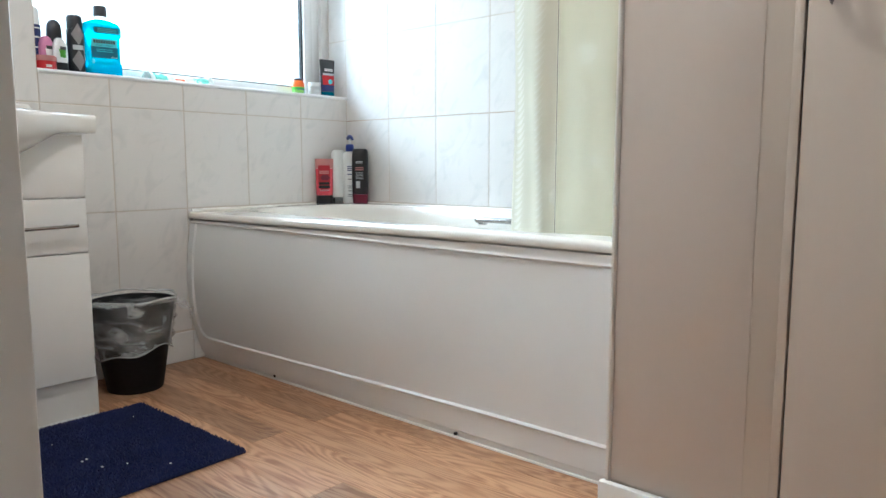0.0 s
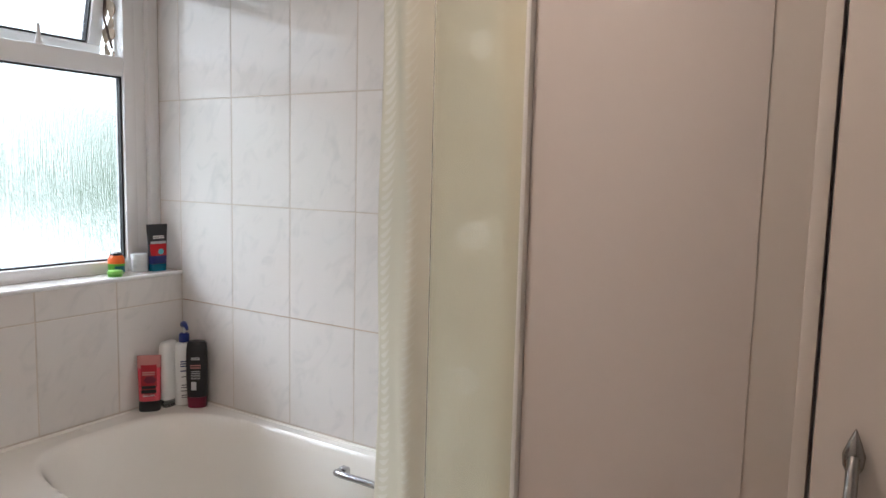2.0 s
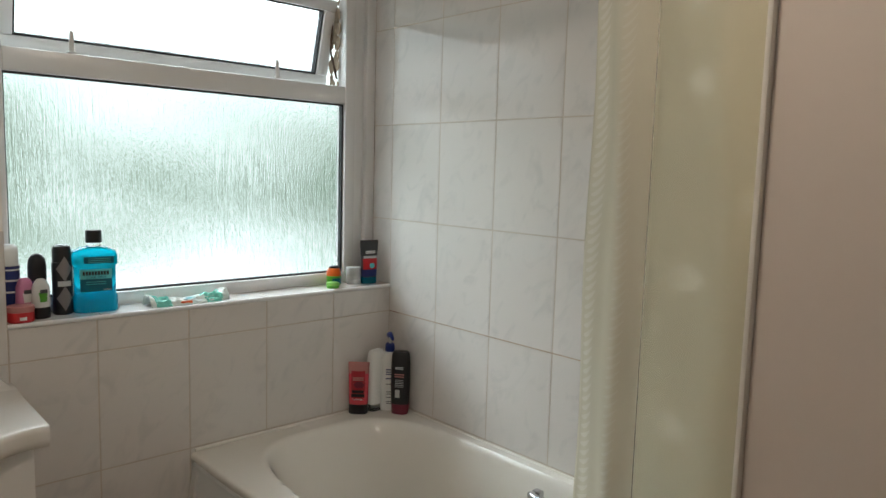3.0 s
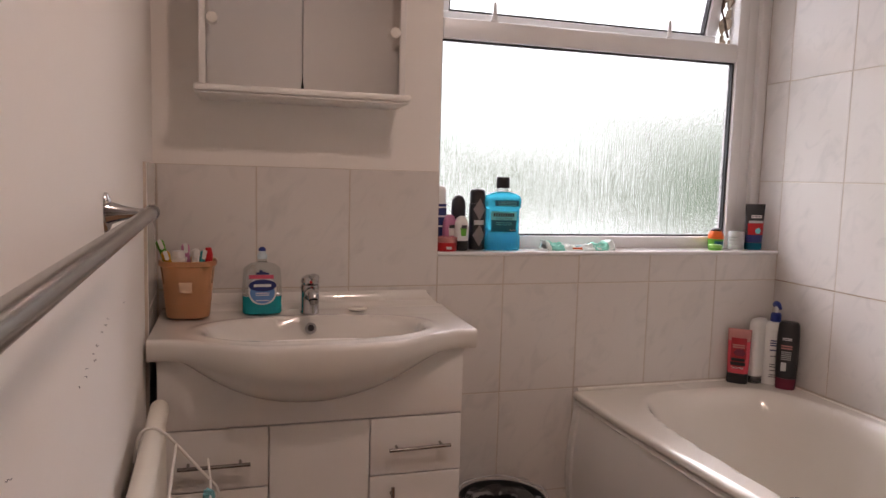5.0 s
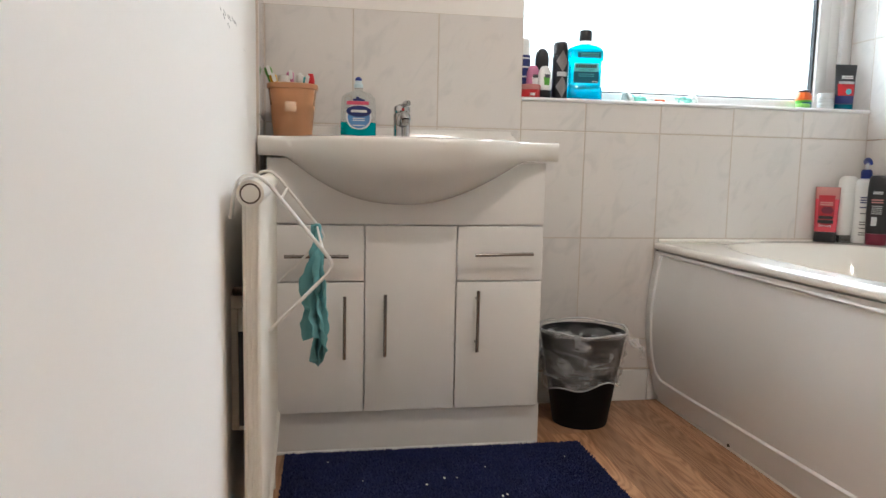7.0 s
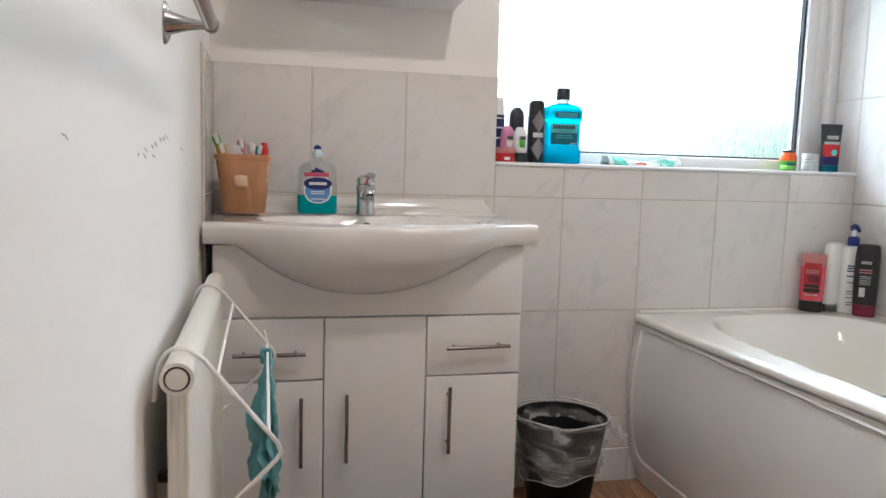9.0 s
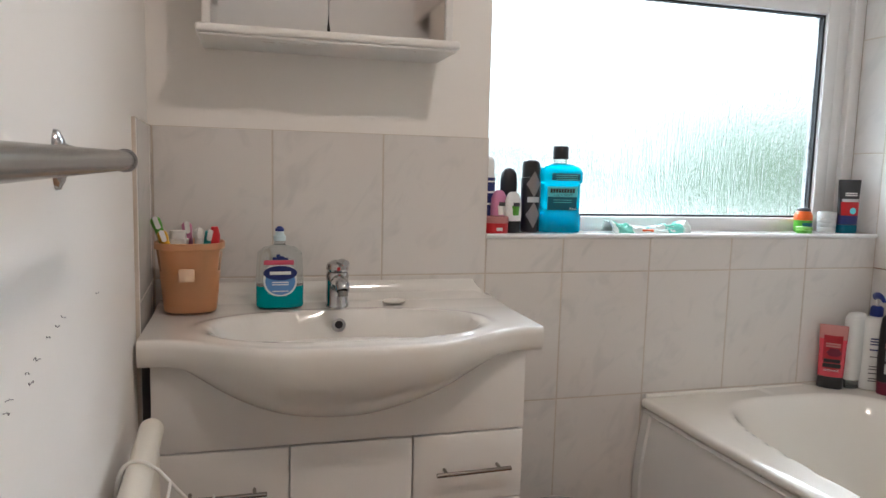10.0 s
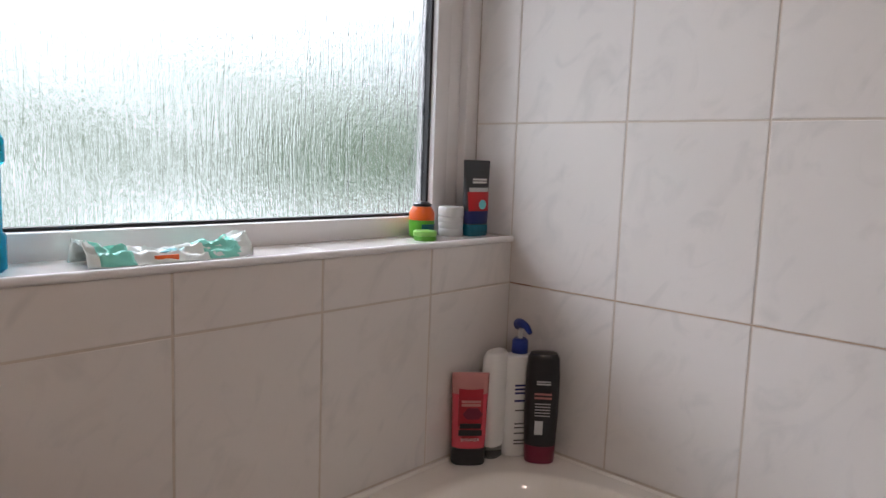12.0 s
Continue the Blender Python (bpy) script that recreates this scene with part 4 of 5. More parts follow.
mat_ = thing("bath_mat", (0.0, 0.0, 0.0), "navy tufted cotton bath mat on the wood-look floor", "bath mat", )
X0, X1, Y0, Y1 = 0.345, 0.868, 0.078, 0.872
part("backing", box(X0, Y0, 0.0005, X1, Y1, 0.008, 0.002), NAVY, mat_)
rnd = random.Random(7)
verts, faces = [], []
nx, ny = 130, 180
for i in range(nx):
    for j in range(ny):
        x = X0 + (X1 - X0) * (i + rnd.random()) / nx
        y = Y0 + (Y1 - Y0) * (j + rnd.random()) / ny
        h, w = 0.0045 + 0.0025 * rnd.random(), 0.0042
        k = len(verts)
        a = rnd.random() * 6.28
        for q in range(3):
            verts.append((x + w * math.cos(a + q * 2.094), y + w * math.sin(a + q * 2.094), 0.007))
        verts.append((x + rnd.uniform(-0.004, 0.004), y + rnd.uniform(-0.004, 0.004), 0.007 + h))
        faces += [(k, k + 1, k + 3), (k + 1, k + 2, k + 3), (k + 2, k, k + 3)]
me = bpy.data.meshes.new("tufted_top")
me.from_pydata(verts, [], faces)
me.materials.append(NAVY)
pile = tagged(new("tufted_top", me), kind="stuff")
pile.parent = mat_


bm = bmesh.new()
for k in range(14):
    p = (X0 + 0.03 + (X1 - X0 - 0.06) * rnd.random(), Y0 + 0.03 + (Y1 - Y0 - 0.06) * rnd.random(), 0.0138)
    bmesh.ops.create_icosphere(bm, subdivisions=1, radius=0.0016 + 0.0018 * rnd.random(), matrix=Matrix.Translation(p) @ Matrix.Diagonal((1.6, 1, 0.4, 1)))
part("lint", bm, WHITE_P, mat_, "pale specks of lint", kind="stuff")


# ---- bottles ----
def bars(parent, mat, x, y0, y1, zs, h=0.003, name="label_line"):
    """Unreadable print: thin bars on a face that looks along x."""
    for z in zs:
        part(name, box(x, y0, z - h / 2, x + 0.0006, y1, z + h / 2), mat, parent)


def flatlabel(parent, mat, x, y0, y1, z0, z1, name="label", bend=0.004, label=""):
    bm = bmesh.new()
    loops = []
    n = 12
    for z in (z0, z1):
        front = [(x - bend * (2 * i / n - 1) ** 2, y0 + (y1 - y0) * i / n, z) for i in range(n + 1)]
        back = [(px - 0.0012, py, pz) for px, py, pz in reversed(front)]
        loops.append(front + back)
    rings(loops, bm=bm)
    return part(name, bm, mat, parent, label)


def mouthwash():
    t = thing("mouthwash_bottle", (-0.082, 1.004, SILL), "turquoise mouthwash bottle with black cap on the window sill", "bottle", turn=-8)
    part("bottle", turned([(0.026, 0.043, 0), (0.029, 0.046, 0.004), (0.029, 0.046, 0.043), (0.026, 0.043, 0.048), (0.026, 0.043, 0.125), (0.029, 0.047, 0.13), (0.029, 0.047, 0.155), (0.026, 0.043, 0.166), (0.018, 0.028, 0.175), (0.0145, 0.0145, 0.178)], 4.0, 36), MINT, t)
    t.scale = (1.15, 1.24, 1.02)
    part("neck", turned([(0.0145, 0.0145, 0.1782), (0.0135, 0.0135, 0.188)], n=20), CLEAR_P, t)
    part("cap", turned([(0.0165, 0.0165, 0.1882), (0.017, 0.017, 0.192), (0.0165, 0.0165, 0.219), (0.015, 0.015, 0.2215)], n=24), BLACK, t)
    b = flatlabel(t, LABEL_T, 0.0275, -0.032, 0.032, 0.058, 0.118, bend=0.001)
    flatlabel(b, LABEL_L, 0.0284, -0.032, 0.032, 0.092, 0.118, "name_band", 0.001)
    for k in range(9):
        part("name_shape", box(0.0287, -0.027 + 0.006 * k, 0.1025, 0.0292, -0.0225 + 0.006 * k, 0.113), BLACK, b)
    words("COOL MINT", 0.0075, b, LABEL_T, (0.0289, 0, 0.094), (90, 0, 90))
    words("500ml", 0.006, b, WHITE_P, (0.0282, 0.022, 0.06), (90, 0, 90))
    bars(b, LABEL_L, 0.0280, -0.02, 0.02, (0.084, 0.078), 0.0015)
    u = flatlabel(t, LABEL_T, 0.0298, -0.024, 0.036, 0.134, 0.152, bend=0.001)
    bars(u, LABEL_L, 0.030, -0.016, 0.03, (0.147, 0.142, 0.137), 0.0016)


def can(loc, r, h, body, cap, label, capshare=0.25, name="aerosol_can", top=0.8):
    t = thing(name, loc, label, "deodorant")
    z = h * (1 - capshare)
    part("can", turned([(r * 0.93, r * 0.93, 0), (r, r, 0.003), (r, r, z - 0.004), (r * 0.93, r * 0.93, z)], n=26), body, t)
    part("cap", turned([(r * 0.92, r * 0.92, z + 0.0005), (r * 0.92, r * 0.92, h * 0.93), (r * top, r * top, h * 0.975), (r * 0.5, r * 0.5, h)], n=26), cap, t)
    return t


def roll_on(loc, body, cap, label, mark, h=0.1):
    t = thing("roll_on_deodorant", loc, label, "deodorant", turn=10)
    part("cap", turned([(0.014, 0.019, 0), (0.0155, 0.0215, 0.002), (0.0155, 0.0215, 0.03)], 2.6, 24), cap, t)
    part("bottle", turned([(0.0155, 0.0215, 0.0305), (0.0165, 0.023, 0.045), (0.0155, 0.021, h * 0.8), (0.010, 0.014, h * 0.95), (0.005, 0.008, h)], 2.4, 24), body, t)
    m = flatlabel(t, mark, 0.0175, -0.011, 0.011, 0.045, 0.07, bend=0.003)
    part("name_shape", box(0.0178, -0.009, 0.068, 0.0184, 0.009, 0.078), DGREY, t)
    return t


mouthwash()
ac = can((-0.088, 0.924, SILL), 0.0255, 0.19, BLACK, BLACK, "tall black aerosol can with grey diamond pattern, beside the mouthwash")
GREYROSE = plastic("grey rose print", (0.22, 0.2, 0.2))
for z, s in ((0.045, 1), (0.125, 1)):
    bm, rows_ = bmesh.new(), []
    for i in range(13):
        f = (i - 6) / 6
        w = 0.019 * (1 - abs(f)) + 0.0004
        rows_.append([bm.verts.new((math.sqrt(0.0262 ** 2 - (w * q / 4) ** 2), w * q / 4, z + 0.034 * f)) for q in range(-4, 5)])
    for a, b in zip(rows_, rows_[1:]):
        for q in range(8):
            bm.faces.new((a[q], a[q + 1], b[q + 1], b[q]))
    part("diamond_print", bm, GREYROSE, ac)
flatlabel(ac, GREY_P, 0.0262, -0.016, 0.016, 0.078, 0.092, bend=0.005)
bp = thing("roll_on_deodorant", (-0.098, 0.866, SILL), "black and purple roll-on with a domed cap on the sill", "deodorant")
part("bottle", turned([(0.018, 0.021, 0), (0.019, 0.022, 0.004), (0.019, 0.022, 0.095)], n=26), plastic("dark purple plastic", (0.06, 0.015, 0.16)), bp)
part("cap", turned([(0.0195, 0.0225, 0.0955), (0.0195, 0.0225, 0.135), (0.017, 0.020, 0.152), (0.011, 0.013, 0.163), (0.003, 0.004, 0.167)], n=26), BLACK, bp)
sc = can((-0.092, 0.802, SILL), 0.0225, 0.195, WHITE_P, WHITE_P, "white deodorant can with navy bands on the window sill", 0.26)
for z0, z1 in ((0.075, 0.10), (0.105, 0.128), (0.132, 0.14), (0.03, 0.07)):
    part("band", turned([(0.0229, 0.0229, z0), (0.0229, 0.0229, z1)], n=26), NAVY_P, sc)
roll_on((-0.070, 0.830, SILL), PINK_P, PINK_C, "pink roll-on deodorant beside the red tub", WHITE_P, 0.108)
roll_on((-0.056, 0.864, SILL), WHITE_P, BLACK, "white and green roll-on deodorant standing on its black cap", GREEN_P, 0.105)
rt = thing("red_tub", (-0.036, 0.812, SILL), "low red jar with a pale lid on the window sill", "jar")
part("jar", turned([(0.026, 0.028, 0), (0.029, 0.031, 0.003), (0.029, 0.031, 0.027)], n=30), RED_P, rt)
part("lid", turned([(0.030, 0.032, 0.0275), (0.030, 0.032, 0.041), (0.027, 0.029, 0.0435)], n=30), PINK_C, rt)
flatlabel(rt, WHITE_P, 0.0296, -0.014, 0.014, 0.008, 0.016, bend=0.005)

# wipes packet
wp = thing("wipes_packet", (-0.055, 1.255, SILL), "open crumpled pack of wipes in mint wrapper on the sill", "wipes", turn=2)
WRAP_MINT = plastic("mint printed wrapper", (0.22, 0.72, 0.60), 0.25)


def wrapper(name, mat, i0, i1, lift):
    bm, vs = bmesh.new(), []
    for i in range(i0, i1 + 1):
        row = []
        for j in range(25):
            u, v = i / 48 * 2 - 1, j / 24 * 2 - 1
            edge = max(0, abs(u) - 0.72) / 0.28
            z = 0.006 + 0.012 * (1 - abs(v) ** 3) * (1 - 0.55 * math.exp(-(u * 2.2) ** 2)) + 0.013 * edge + 0.010 * noise.noise(Vector((u * 5, v * 4, 1))) + 0.008 * abs(noise.noise(Vector((u * 10, v * 8, 4))))
            row.append(bm.verts.new((v * (0.04 - 0.008 * edge), u * 0.121, max(0.001, z * (1 - 0.9 * abs(v) ** 6)) + lift)))
        vs.append(row)
    for i in range(len(vs) - 1):
        for j in range(24):
            bm.faces.new((vs[i][j], vs[i + 1][j], vs[i + 1][j + 1], vs[i][j + 1]))
    w = part(name, bm, mat, wp)
    w.modifiers.new("thickness", "SOLIDIFY").thickness = 0.0006


wrapper("wrapper", WRAP, 0, 48, 0.0)
wrapper("printed_end", WRAP_MINT, 3, 12, 0.0012)
wrapper("printed_end", WRAP_MINT, 33, 44, 0.0012)
part("flap", box(-0.012, -0.05, 0.012, 0.018, 0.03, 0.0145, 0.001), TEAL, wp, "turquoise resealing flap")
part("printed_patch", box(0.033, -0.035, 0.004, 0.036, 0.0, 0.012, 0.001), ORANGE_P, wp)

# right hand group on the sill
ot = thing("styling_tub", (-0.088, 1.800, SILL), "green tub with orange shoulder and black lid on the sill", "jar")
part("jar", turned([(0.021, 0.021, 0), (0.025, 0.025, 0.004), (0.026, 0.026, 0.035)], n=30), GREEN_P, ot)
part("shoulder", turned([(0.026, 0.026, 0.0355), (0.0255, 0.0255, 0.05), (0.019, 0.019, 0.062)], n=30), ORANGE_P, ot)
part("lid", turned([(0.0185, 0.0185, 0.0625), (0.019, 0.019, 0.067), (0.012, 0.012, 0.0715)], n=30), BLACK, ot)
flatlabel(ot, LABEL_T, 0.0268, -0.018, 0.018, 0.008, 0.028, bend=0.008)
gl = thing("green_tin", (-0.046, 1.768, SILL), "small round lime green tin in front of the tub", "tin")
part("tin", turned([(0.021, 0.021, 0), (0.022, 0.022, 0.002), (0.022, 0.022, 0.009)], n=28), GREEN_P, gl)
part("lid", turned([(0.0228, 0.0228, 0.0095), (0.0228, 0.0228, 0.017), (0.021, 0.021, 0.019)], n=28), plastic("lime lid", (0.22, 0.5, 0.1)), gl)
wt = thing("white_tub", (-0.082, 1.880, SILL), "grey white screw-top pot beside the green tub", "jar")
part("pot", turned([(0.024, 0.024, 0), (0.026, 0.026, 0.003), (0.026, 0.026, 0.014), (0.025, 0.025, 0.016), (0.026, 0.026, 0.018), (0.026, 0.026, 0.027), (0.025, 0.025, 0.029), (0.026, 0.026, 0.031), (0.026, 0.026, 0.038), (0.025, 0.025, 0.040), (0.026, 0.026, 0.042)], n=32), GREY_P, wt)
part("lid", turned([(0.0268, 0.0268, 0.0425), (0.0268, 0.0268, 0.058), (0.025, 0.025, 0.061)], n=32), GREY_P, wt)
tb = thing("face_wash_tube", (-0.062, 1.934, SILL), "dark face wash tube with red band standing on its teal cap", "tube", turn=-6)
part("cap", turned([(0.017, 0.028, 0), (0.018, 0.029, 0.003), (0.018, 0.029, 0.024)], 3, 28), plastic("teal cap", (0.0, 0.12, 0.19), 0.15), tb)
part("tube", turned([(0.018, 0.029, 0.0245), (0.017, 0.031, 0.05), (0.011, 0.034, 0.10), (0.005, 0.037, 0.135), (0.0018, 0.038, 0.150), (0.0015, 0.038, 0.158)], 2.4, 32), plastic("charcoal plastic", (0.03, 0.032, 0.036)), tb)
for z0, z1, m, half in ((0.026, 0.052, NAVY_P, 9), (0.0525, 0.092, RED_P, 6), (0.0925, 0.101, GREY_P, 5)):
    prof = [(0.0245, 0.018, 0.029), (0.05, 0.017, 0.031), (0.10, 0.011, 0.034), (0.135, 0.005, 0.037)]
    ring = []
    for z in (z0, (z0 + z1) / 2, z1):
        (za, xa_, ya_), (zb_, xb_, yb_) = next((p, q) for p, q in zip(prof, prof[1:]) if p[0] <= z <= q[0])
        f = (z - za) / (zb_ - za)
        ring.append((xa_ + (xb_ - xa_) * f + 0.0007, ya_ + (yb_ - ya_) * f + 0.0007, z))
    bm = bmesh.new()
    rows_ = [[bm.verts.new((px * abs(math.cos(a)) ** (2 / 2.4), py * math.copysign(abs(math.sin(a)) ** (2 / 2.4), math.sin(a)), pz)) for a in [math.pi * (i - 9) / 18 * half / 9 for i in range(19)]] for px, py, pz in ring]
    for ra, rb in zip(rows_, rows_[1:]):
        for q in range(18):
            bm.faces.new((ra[q], ra[q + 1], rb[q + 1], rb[q]))
    part("band", bm, m, tb)
part("roundel", tube([(0.0165, 0.004, 0.066), (0.0175, 0.004, 0.066)], 0.010, 18), LABEL_L, tb)
bars(tb, WHITE_P, 0.010, -0.02, 0.02, (0.118, 0.112), 0.004)

# bottles in the bath corner
Z0 = 0.537
rs = thing("shower_gel", (0.036, 1.826, Z0), "clear red shower gel bottle upside down on its black cap", "bottle", turn=-42)
part("cap", turned([(0.021, 0.032, 0), (0.022, 0.034, 0.003), (0.021, 0.033, 0.034)], 3, 30), BLACK, rs)
part("bottle", turned([(0.021, 0.033, 0.0345), (0.022, 0.034, 0.06), (0.019, 0.035, 0.12), (0.0155, 0.036, 0.142)], 2.6, 32), RASP, rs)
part("empty_end", turned([(0.0155, 0.036, 0.1425), (0.009, 0.037, 0.17), (0.003, 0.037, 0.182)], 2.6, 32), PINK_C, rs)
b = flatlabel(rs, plastic("deep red label", (0.40, 0.012, 0.025)), 0.0232, -0.024, 0.024, 0.05, 0.155, bend=0.006)
part("name_shape", box(0.0236, -0.023, 0.062, 0.0244, 0.023, 0.074), BLACK, b)
part("name_shape", box(0.0236, -0.021, 0.077, 0.0244, 0.021, 0.087), BLACK, b)
part("fruit_shape", turned([(0.001, 0.012, 0.095), (0.002, 0.02, 0.105), (0.001, 0.01, 0.118)], at=(0.0228, 0.004)), MAROON, b)
words("SHOWER", 0.009, b, WHITE_P, (0.0242, 0, 0.051), (90, 0, 90))
bars(b, PINK_C, 0.0236, -0.019, 0.019, (0.124, 0.131), 0.005)
wb = thing("shampoo_bottle", (0.045, 1.893, Z0), "white shampoo bottle standing on its clear cap, bath corner", "bottle", turn=15)
part("cap", turned([(0.019, 0.030, 0), (0.020, 0.031, 0.024)], 2.6, 28), CLEAR_P, wb)
part("bottle", turned([(0.020, 0.031, 0.0245), (0.024, 0.036, 0.05), (0.024, 0.037, 0.16), (0.022, 0.034, 0.205), (0.016, 0.028, 0.216), (0.008, 0.02, 0.219)], 2.5, 32), WHITE_P, wb)
flatlabel(wb, BLACK, 0.0265, 0.0, 0.028, 0.12, 0.155, bend=0.006)
flatlabel(wb, RED_P, 0.0268, 0.0, 0.028, 0.156, 0.162, bend=0.006)
bars(wb, DGREY, 0.0225, 0.012, 0.026, (0.07, 0.08), 0.003)
dv = thing("pump_lotion", (0.072, 1.934, Z0), "white lotion bottle with royal blue pump, bath corner", "bottle", turn=-35)
part("bottle", turned([(0.022, 0.030, 0), (0.024, 0.033, 0.004), (0.024, 0.033, 0.19), (0.020, 0.027, 0.207), (0.012, 0.013, 0.212)], 2.8, 32), WHITE_P, dv)
pc = part("pump_collar", turned([(0.0165, 0.0165, 0.2125), (0.017, 0.017, 0.218), (0.0165, 0.0165, 0.237), (0.012, 0.012, 0.242)], n=22), BLUE_P, dv, "royal blue pump")
part("stem", tube([(0, 0, 0.242), (0, 0, 0.262)], 0.0045, 12), WHITE_P, pc)
part("pump_head", tube(smooth_path([(-0.012, 0, 0.268), (0.004, 0, 0.272), (0.022, 0.004, 0.27), (0.036, 0.008, 0.26)]), 0.009, 12, taper=[0.012 - 0.0075 * i / 18 for i in range(19)]), BLUE_P, pc)
bars(dv, NAVY_P, 0.0245, -0.014, 0.016, (0.15, 0.142, 0.134, 0.118), 0.004)
bars(dv, DGREY, 0.0245, -0.012, 0.012, (0.098, 0.07, 0.062, 0.05, 0.035, 0.028), 0.0025)
tr = thing("conditioner_bottle", (0.128, 1.940, Z0), "tall black conditioner bottle standing on its maroon cap", "bottle", turn=-50)
part("cap", turned([(0.022, 0.029, 0), (0.023, 0.030, 0.003), (0.024, 0.0315, 0.036)], 2.5, 30), MAROON, tr)
part("bottle", turned([(0.024, 0.0315, 0.0365), (0.025, 0.034, 0.10), (0.024, 0.0335, 0.18), (0.023, 0.031, 0.214), (0.018, 0.026, 0.222), (0.006, 0.01, 0.224)], 2.5, 32), BLACK, tr)
bars(tr, GREY_P, 0.0262, -0.014, 0.014, (0.165, 0.17), 0.003)
bars(tr, PINK_C, 0.0266, -0.017, 0.017, (0.145, 0.137), 0.004)
bars(tr, GREY_P, 0.0266, -0.015, 0.015, (0.125, 0.119, 0.113, 0.107, 0.101), 0.0018)
part("barcode", box(0.0262, -0.014, 0.062, 0.0270, 0.002, 0.09), GREY_P, tr)

# things on the washbasin
bk = thing("toothbrush_beaker", (0.118, 0.090, 0.8305), "peach plastic beaker full of toothbrushes on the washbasin", "beaker")
loops = []
prof = [(0.050, 0.0), (0.052, 0.003), (0.064, 0.128), (0.069, 0.130), (0.069, 0.142), (0.0665, 0.143), (0.0655, 0.130), (0.050, 0.006)]
rings([[(r * 0.86 * math.copysign(abs(math.cos(a)) ** 0.75, math.cos(a)), r * math.copysign(abs(math.sin(a)) ** 0.75, math.sin(a)), z) for a in [2 * math.pi * (i + 0.5) / 36 for i in range(36)]] for r, z in prof], bm=(bm := bmesh.new()))
part("beaker_wall", bm, PEACH, bk)
part("sticker_remains", box(0.0508, -0.018, 0.070, 0.0519, 0.012, 0.096, 0.0003), PEACH_PALE, bk, "torn white sticker remains").rotation_euler = (0, radians(4), 0)


def brush(loc, lean, mat, label, head=True):
    t = thing("toothbrush", loc, label, "toothbrush", "toothbrushes in the beaker")
    tip = Vector(lean)
    base = Vector((0, 0, 0.01))
    part("handle", tube([base, base.lerp(tip, 0.5), base.lerp(tip, 0.86)], 0.005, 10, taper=[0.006, 0.010, 0.009]), mat, t)
    if head:
        hb = part("head", tube([base.lerp(tip, 0.84), base.lerp(tip, 0.9), base.lerp(tip, 0.97), tip], 0.004, 10, taper=[0.008, 0.0105, 0.0105, 0.006]), mat, t)
        bm = bmesh.new()
        for k in range(4):
            q = base.lerp(tip, 0.89 + 0.03 * k)
            tube([q, q + Vector((0.012, 0.002, 0.001))], 0.0055, 6, bm=bm)
        part("bristles", bm, WHITE_P, hb)
    return t


BZ = 0.836
brush((0.113, 0.082, BZ), (-0.01, -0.062, 0.185), GREEN_P, "green and yellow toothbrush leaning in the beaker")
brush((0.133, 0.082, BZ), (0.01, -0.045, 0.160), YELLOW_P, "yellow toothbrush leaning in the beaker")
brush((0.103, 0.097, BZ), (0.0, -0.015, 0.175), PINK_P, "pink toothbrush in the beaker")
brush((0.123, 0.102, BZ), (0.012, 0.008, 0.165), WHITE_P, "white toothbrush in the beaker")
brush((0.123, 0.102, BZ), (0.0, 0.028, 0.160), plastic("teal handle", (0.03, 0.35, 0.36)), "teal toothbrush in the beaker")
rb = thing("razor_tube", (0.123, 0.117, BZ), "small red capped tube standing in the beaker", "tube")
part("barrel", tube([(0, 0, 0.0), (0, 0.02, 0.13)], 0.006, 12), WHITE_P, rb)
part("cap", turned([(0.009, 0.009, 0.12), (0.011, 0.011, 0.15), (0.007, 0.007, 0.168)], n=16, at=(0.0, 0.022)), RED_P, rb)
tp = thing("toothpaste_tube", (0.123, 0.067, BZ), "white toothpaste tube upside down in the beaker", "tube")
part("body", turned([(0.012, 0.014, 0.0), (0.014, 0.018, 0.12), (0.014, 0.022, 0.143)], 2.5, 20), WHITE_P, tp)
part("cap", turned([(0.017, 0.017, 0.1435), (0.016, 0.016, 0.160)], n=18), WHITE_P, tp)
hs = thing("hand_soap", (0.103, 0.271, 0.8305), "clear hand wash bottle, low teal soap, on the washbasin", "bottle")
part("soap", turned([(0.026, 0.047, 0), (0.028, 0.050, 0.004), (0.028, 0.050, 0.046)], 3.2, 32), TEAL_GEL, hs)
part("bottle", turned([(0.0285, 0.0505, 0.0465), (0.0285, 0.049, 0.09), (0.027, 0.047, 0.115), (0.020, 0.034, 0.128), (0.012, 0.012, 0.134), (0.012, 0.012, 0.142)], 3.0, 32), CLEAR_P, hs)
part("cap", turned([(0.013, 0.013, 0.1425), (0.013, 0.013, 0.152), (0.0095, 0.0095, 0.156), (0.009, 0.009, 0.162)], n=20), plastic("pale grey blue plastic", (0.55, 0.68, 0.72)), hs, "pale push cap")
part("nozzle", turned([(0.0095, 0.0095, 0.1625), (0.0095, 0.0095, 0.168), (0.004, 0.004, 0.173)], n=20), BLUE_P, hs, "blue nozzle ring")
def oval(name, mat, parent, x, y, z, ry, rz, label="", power=2.0):
    bm = bmesh.new()
    loops = []
    for dx in (-0.0006, 0.0):
        loops.append([(x + dx, y + ry * math.copysign(abs(math.cos(a)) ** (2 / power), math.cos(a)), z + rz * math.copysign(abs(math.sin(a)) ** (2 / power), math.sin(a))) for a in [2 * math.pi * (i + 0.5) / 32 for i in range(32)]])
    rings(loops, bm=bm)
    return part(name, bm, mat, parent, label)


